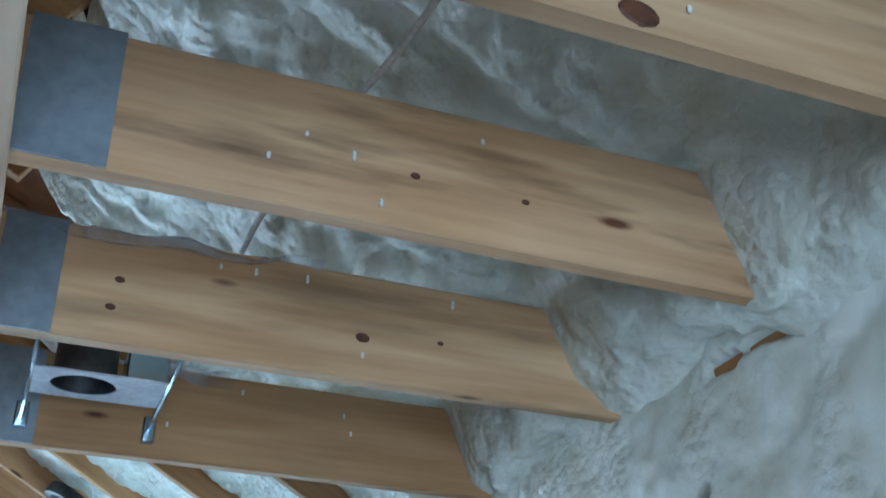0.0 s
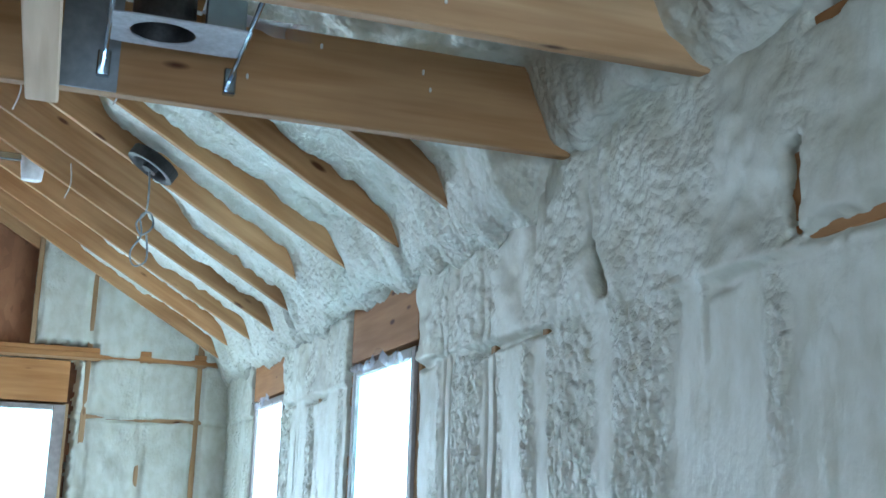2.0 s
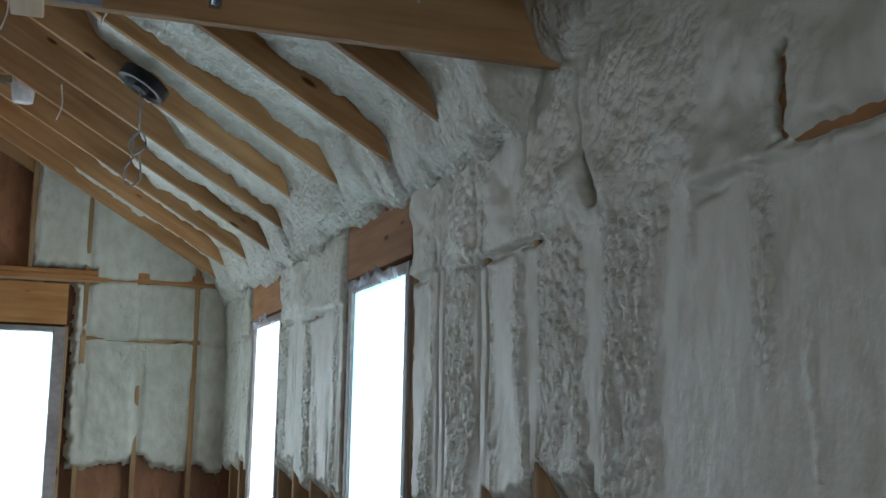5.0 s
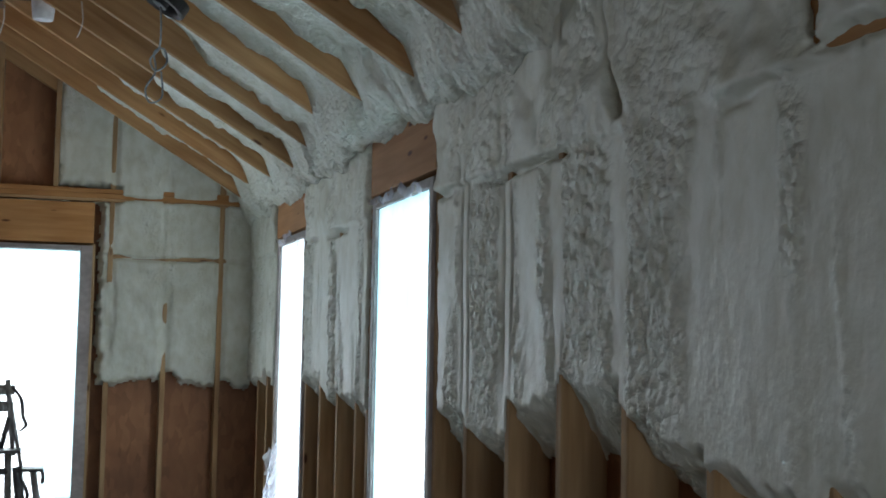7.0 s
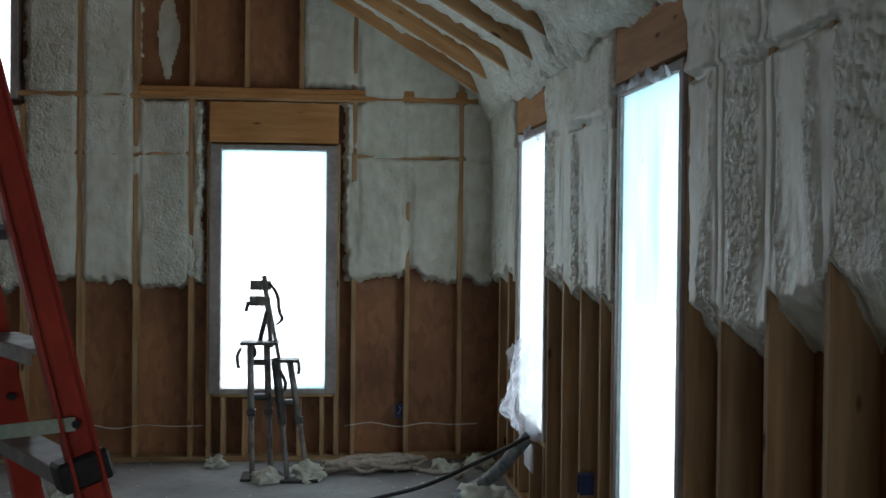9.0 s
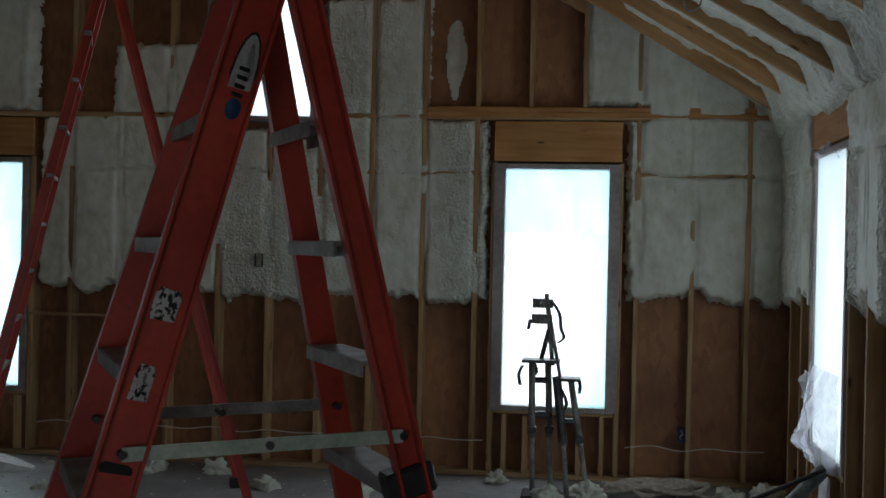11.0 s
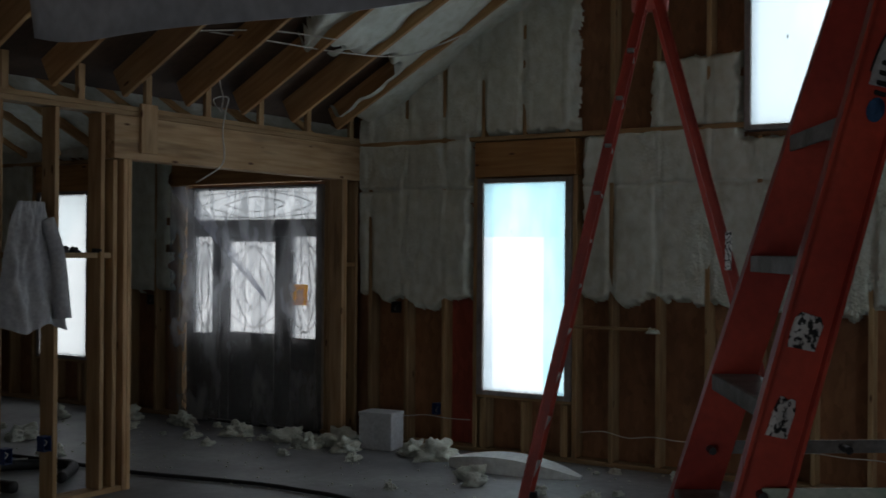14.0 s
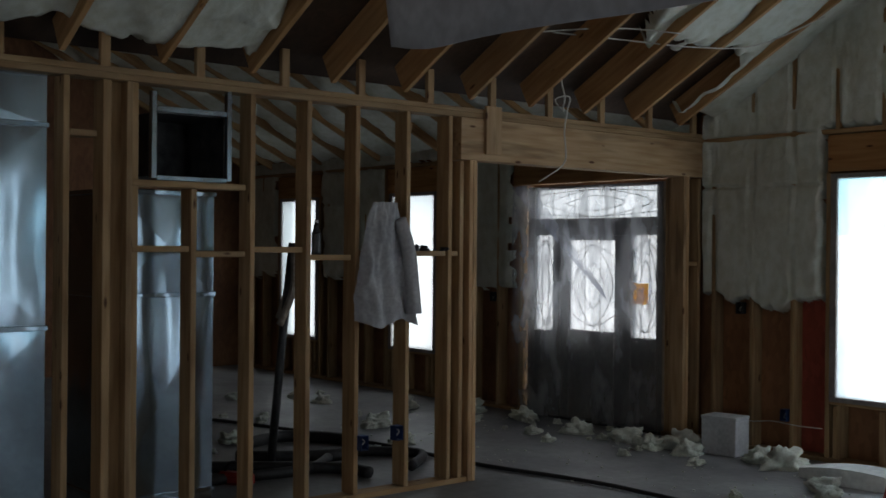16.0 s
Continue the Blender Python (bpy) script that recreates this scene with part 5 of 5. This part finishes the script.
for a, b in ((-7.9, -6.75), (-5.7, -2.15), (-1.1, -0.1)):
    n = max(2, int((b - a) / 0.2))
    cable("wall_cable", [(a + (b - a) * k / n, -0.012, 0.27 + (0.008 if k % 2 else -0.01) + 0.008 * math.sin(k * 2.1)) for k in range(n + 1)])
cable("drop_cable", [(-7.6, -2.25, 3.25), (-7.62, -2.2, 3.0), (-7.6, -2.18, 2.86), (-7.66, -2.13, 2.8), (-7.58, -2.22, 2.75), (-7.64, -2.24, 2.84), (-7.57, -2.16, 2.86), (-7.62, -2.13, 2.76), (-7.6, -2.18, 2.6), (-7.62, -2.15, 2.38), (-7.66, -2.3, 2.26), (-7.7, -2.35, 2.22)], 0.005,
      label="pale cable with a coil hanging by the header")
cable("roof_cable", [(-7.55, -2.6, 3.3), (-7.3, -2.0, 3.28), (-7.0, -1.4, 3.25), (-6.8, -0.9, 3.3), (-6.4, -0.6, 3.5)], 0.006, label="pale cable run across the rafters")
cable("roof_cable", [(-7.5, -2.7, 3.26), (-7.2, -2.1, 3.33), (-6.9, -1.7, 3.3)], 0.006, label="pale cable run across the rafters")
cable("joist_cable", [(-0.78, -7.9, 2.96), (-0.8, -7.5, 2.945), (-0.82, -7.3, 2.945), (-0.86, -7.1, 2.94), (-0.88, -6.78, 2.95), (-0.88, -6.5, 2.94)], 0.006, label="white cable strung above the joists")
ledge = thing("wall_ledge", "thin wooden ledge nailed across the studs with a foam blob", "ledge", (-5.4, -0.02, 1.12))
board("shelf", (-0.36, 0, 0), (0.36, 0, 0), 0.05, 0.022, STUD, ledge)
part("foam_blob", lump(3, 0.04), FOAM, ledge, "dried foam blob", True, Matrix.Translation((0.33, -0.01, -0.03)))


# ---- ceiling fixtures ----
def can_light():
    C = thing("recessed_light", "galvanised recessed light housing hung between the joists", "light", (-1.09, -6.19, 2.77))
    bm = bmesh.new()
    n = 32
    loops = []
    for z in (0.0, 0.004):
        for kind in (0, 1):
            ring = []
            for i in range(n):
                q = 2 * math.pi * (i + 0.5) / n
                x, y = math.cos(q), math.sin(q)
                if kind:
                    ring.append(bm.verts.new((-0.035 + 0.072 * x, 0.062 * y, z)))
                else:
                    k = 1 / max(abs(x) / 0.15, abs(y) / 0.085)
                    ring.append(bm.verts.new((x * k, y * k, z)))
            loops.append(ring)
    for p, q in ((0, 1), (1, 3), (3, 2), (2, 0)):
        for i in range(n):
            bm.faces.new((loops[p][i], loops[p][(i + 1) % n], loops[q][(i + 1) % n], loops[q][i]))
    bmesh.ops.recalc_face_normals(bm, faces=bm.faces)
    part("frame", bm, ZINC, C, "bright galvanised frame")
    bm = bmesh.new()
    bmesh.ops.create_cone(bm, cap_ends=True, segments=24, radius1=0.07, radius2=0.068, depth=0.15)
    bmesh.ops.delete(bm, geom=[f for f in bm.faces if f.normal.z < -0.9], context="FACES")
    part("can", bm, DARK_METAL, C, "dark inside of the housing", True, Matrix.Translation((-0.035, 0, 0.078)))
    part("wiring_box", box((0.05, -0.05, 0.01), (0.14, 0.05, 0.09), 0.004), STEEL, C)
    for x in (-0.15, 0.145):
        part("hanger_bar", tube([(x, -0.4, 0.02), (x, 0.23, -0.01)], 0.006, 6), STEEL, C)
        part("bracket", box((x - 0.015, 0.2, -0.045), (x + 0.015, 0.225, 0.02), 0.003), STEEL, C)


can_light()


def fixture_ring():
    C = thing("ceiling_box", "round metal ceiling box with a cable loop hanging down", "ceiling box", (-0.965, -3.62, EAVE + 0.6 * 0.965 - 0.012))
    tilt = pose(0, 0, 0, 0, 31, 0)
    bm = bmesh.new()
    n = 32
    for r0, r1, z0, z1 in ((0.115, 0.09, 0.0, 0.0), (0.115, 0.115, 0.0, 0.05), (0.09, 0.09, 0.0, 0.05)):
        for i in range(n):
            p, q = 2 * math.pi * i / n, 2 * math.pi * (i + 1) / n
            bm.faces.new([bm.verts.new(v) for v in ((r0 * math.cos(p), r0 * math.sin(p), z0), (r0 * math.cos(q), r0 * math.sin(q), z0), (r1 * math.cos(q), r1 * math.sin(q), z1), (r1 * math.cos(p), r1 * math.sin(p), z1))])
    bmesh.ops.remove_doubles(bm, verts=bm.verts, dist=0.0004)
    bmesh.ops.solidify(bm, geom=bm.faces[:], thickness=0.002)
    part("ring", bm, DARK_METAL, C, "dark metal ring", True, tilt)
    part("crossbar", box((-0.092, -0.007, 0.03), (0.092, 0.007, 0.036), 0.002), DARK_METAL, C, m=tilt)
    part("socket", tube([(0, 0, 0.04), (0, 0, -0.01)], 0.035, 14), RUBBER, C, m=tilt)
    pts = [(0.0, 0, 0), (0.005, -0.01, -0.12), (0.0, 0, -0.2), (-0.035, 0, -0.25), (-0.01, 0, -0.3), (0.035, 0, -0.26), (0.02, 0, -0.2), (-0.02, 0, -0.22), (-0.01, 0.01, -0.3), (-0.05, 0, -0.38), (-0.03, 0, -0.44), (0.02, 0, -0.41), (0.012, 0, -0.3)]
    part("cable_loop", tube(smooth_path(pts, 6), 0.0045, 6), HOSE, C, "dark cable in loose loops", True)


fixture_ring()
E2 = thing("spot_housing", "metal light housing with white shade up in the rafters", "light", (-1.5, -2.1, 3.44))
part("shade", tube([(0, 0, 0.0), (0, 0, 0.14)], 0.055, 16, 0.07), WHITE, E2, "white shade", True)
part("arm", box((-0.3, -0.02, 0.1), (0.05, 0.02, 0.14), 0.004), STEEL, E2)
part("bracket", box((-0.34, -0.08, 0.06), (-0.2, 0.08, 0.17), 0.006), STEEL, E2)

# ---- ducts and the register boot in the bearing wall ----
def duct(name, lo, hi, seams, label):
    """A sheet-metal plenum: faces cross-broken into shallow pyramids, with drive cleats at the seams."""
    c = [(a + b) / 2 for a, b in zip(lo, hi)]
    D = thing(name, label, "duct", (c[0], c[1], lo[2]))
    hx, hy = (hi[0] - lo[0]) / 2, (hi[1] - lo[1]) / 2
    zs = [0] + [s - lo[2] for s in seams] + [hi[2] - lo[2]]
    for z0, z1 in zip(zs, zs[1:]):
        bm = bmesh.new()
        ring = [(hx, -hy), (hx, hy), (-hx, hy), (-hx, -hy)]
        for (xa, ya), (xb, yb) in zip(ring, ring[1:] + ring[:1]):
            nx, ny = (yb - ya), -(xb - xa)
            k = math.hypot(nx, ny)
            mid = bm.verts.new(((xa + xb) / 2 + nx / k * 0.012, (ya + yb) / 2 + ny / k * 0.012, (z0 + z1) / 2))
            v = [bm.verts.new(p) for p in ((xa, ya, z0), (xb, yb, z0), (xb, yb, z1), (xa, ya, z1))]
            for i in range(4):
                bm.faces.new((v[i], v[(i + 1) % 4], mid))
        bmesh.ops.remove_doubles(bm, verts=bm.verts, dist=0.0005)
        bmesh.ops.recalc_face_normals(bm, faces=bm.faces)
        part("section", bm, STEEL, D)
    for z in zs[1:]:
        part("cleat", box((-hx - 0.012, -hy - 0.012, z - 0.018), (hx + 0.012, hy + 0.012, z + 0.012), 0.003), STEEL, D)
    return D


duct("supply_duct", (-8.75, -7.3, 0.0), (-8.06, -5.93, 2.76), (1.25, 2.4), "shiny galvanised duct plenum standing beside the stud wall")
duct("return_duct", (-9.1, -5.42, 0.0), (-8.32, -4.72, 2.06), (0.14, 1.41), "galvanised return duct behind the studs")
boot = thing("register_boot", "galvanised register boot frame set between the studs", "duct boot", (-7.965, -5.075, 2.12))
for lo, hi in (((-0.02, -0.27, 0), (0.02, -0.235, 0.52)), ((-0.02, 0.235, 0), (0.02, 0.27, 0.56)), ((-0.02, -0.235, 0.4), (0.02, 0.235, 0.435)), ((-0.02, -0.235, -0.01), (0.02, 0.235, 0.02))):
    part("flange", box(lo, hi, 0.003), STEEL, boot)
for lo, hi in (((-0.5, -0.235, 0.02), (-0.02, -0.23, 0.4)), ((-0.5, 0.23, 0.02), (-0.02, 0.235, 0.4)), ((-0.5, -0.23, 0.395), (-0.02, 0.23, 0.4)), ((-0.505, -0.23, 0.02), (-0.5, 0.23, 0.4))):
    part("throat_panel", box(lo, hi), DARK_METAL, boot, "dark inside of the boot")


# ---- hanging sheet, coverall and small things on the bearing wall ----
def hanging_sheet():
    x0, x1 = -5.46, -3.5
    low = lambda x: 2.505 + 0.055 * np.clip((-5.1 - x) / 0.35, 0, 1) ** 2 + 0.012 * np.sin((x - x0) * 3)
    u, v = np.linspace(x0, x1, 40), np.linspace(0, 1, 12)
    ob = sheet("white_sheet", u, v, lambda x, t: (x, -5.5 - 0.25 * t + 0.02 * np.sin(x * 3.1), low(x) + t * (eave_line(x) + 0.02 - low(x))), lambda x, t: t >= 0, GYPSUM, "white sheet hanging under the roof with a sagging edge", "sheet")
    del ob["kind"]
    sol = ob.modifiers.new("thick", "SOLIDIFY")
    sol.thickness = 0.012


hanging_sheet()


def coverall():
    """A white disposable coverall hung on a stud: wide at the hem, gathered at the collar."""
    u, v = np.linspace(-1, 1, 36), np.linspace(0, 1, 44)
    def place(a, t):
        w = 0.11 + 0.14 * np.clip((1 - t) * 1.25, 0, 1) ** 0.8
        fold = 0.03 * np.sin(a * 7 + 3 * fbm(a, t * 2, 160)) * (1.1 - t) + 0.02 * fbm(a * 3, t * 4, 161, 3)
        return -7.885 - 0.02 + 0.05 * (1 - a * a) + fold, -3.64 + a * w + 0.03 * (1 - t), 1.2 + 0.83 * t + 0.03 * np.sin(a * 4) * (1 - t)
    ob = sheet("coverall", u, v, place, lambda a, t: t >= 0, CLOTH, "white disposable coverall hanging from the stud wall", "coverall")
    del ob["kind"]
    sleeve = part("sleeve", tube(smooth_path([(-7.87, -3.53, 1.92), (-7.86, -3.46, 1.7), (-7.87, -3.42, 1.45), (-7.86, -3.41, 1.26)], 6), 0.045, 10, 0.06), CLOTH, None, "crumpled sleeve", True)
    sleeve.parent = ob


coverall()


def bottle():
    B = thing("water_bottle", "clear dark drinks bottle standing on the wall blocking", "bottle", (-7.99, -4.14, 1.669))
    part("body", tube([(0, 0, 0), (0, 0, 0.02), (0, 0, 0.13), (0, 0, 0.15)], 0.032, 14), DARK_METAL, B, "", True)
    part("neck", tube([(0, 0, 0.15), (0, 0, 0.21)], 0.026, 12, 0.012), DARK_METAL, B, "", True)
    part("cap", tube([(0, 0, 0.21), (0, 0, 0.23)], 0.014, 12), WHITE, B)


bottle()
for y, r in ((-3.32, 0.045), (-3.22, 0.035), (-3.02, 0.03)):
    g = part("work_glove", lump(int(-y * 50), r, 0.7), RUBBER, None, "", True, Matrix.Translation((-7.99, y, 1.698)))
    tagged(g, "crumpled dark work glove lying on the wall blocking", "glove", "gloves on the blocking")
pole = thing("spray_gun_pole", "dark pole with hoses leaning in the side room", "pole", (-9.4, -3.6, 0))
part("shaft", tube([(0, 0, 0), (-0.05, 0.12, 0.9), (-0.02, 0.2, 1.75)], 0.035, 8), DARK_METAL, pole, "", True)
part("bundle", tube(smooth_path([(0.03, 0.05, 1.1), (0.06, 0.16, 1.4), (-0.02, 0.2, 1.72), (-0.08, 0.2, 1.4), (-0.06, 0.1, 1.15)], 5), 0.03, 8), ROPE, pole, "", True)
tool = thing("red_tool", "small red power tool lying on the floor", "tool", (-8.9, -4.2, 0.0), "", 25)
part("body", box((-0.14, -0.05, 0.0), (0.14, 0.05, 0.09), 0.02), RED_TOOL, tool)
part("handle", tube(smooth_path([(-0.1, 0, 0.08), (-0.06, 0, 0.15), (0.06, 0, 0.15), (0.1, 0, 0.08)], 5), 0.014, 8), RUBBER, tool)

# blocking and torn film among the flat joists
for y0, y1, x in ((-7.23, -6.65, -1.52), (-6.61, -5.97, -1.5), (-7.81, -7.27, -1.55)):
    bl = thing("joist_block", "short plywood blocking between the ceiling joists", "blocking", (x, (y0 + y1) / 2, 2.8), "joist blocking")
    board("panel", (0, (y0 - y1) / 2, 0), (0, (y1 - y0) / 2, 0), 0.02, 0.22, HEADER, bl)
for seed, (x0, x1, y, z) in enumerate(((-1.36, -0.72, -6.62, 2.935), (-1.1, -0.75, -5.93, 2.94))):
    ob = sheet("film_strip", np.linspace(x0, x1, 40), np.linspace(-1, 1, 8), lambda x, t: (x, y - 0.03 + 0.035 * t, z - 0.02 * np.abs(t) + 0.018 * fbm(x * 6, t, 170 + seed, 3) - 0.03 * smooth01((t - 0.4) * -1) * smooth01(fbm(x * 3, t * 0, 175 + seed) + 0.3)),
               lambda x, t: t >= -1, FILM, "torn milky plastic film draped over a joist", "plastic film")
    del ob["kind"]
for x, y, z, h in ((-1.75, -1.5, 3.68, 0.2), (-1.3, -2.4, 3.45, 0.16), (-1.55, -3.5, 3.58, 0.18), (-1.15, -4.3, 3.36, 0.14), (-1.95, -2.8, 3.8, 0.2)):
    cable("wire_drop", [(x, y, z + 0.03), (x + 0.01, y, z - h * 0.5), (x - 0.015, y + 0.02, z - h)], 0.004, label="pale wire end hanging between the rafters")
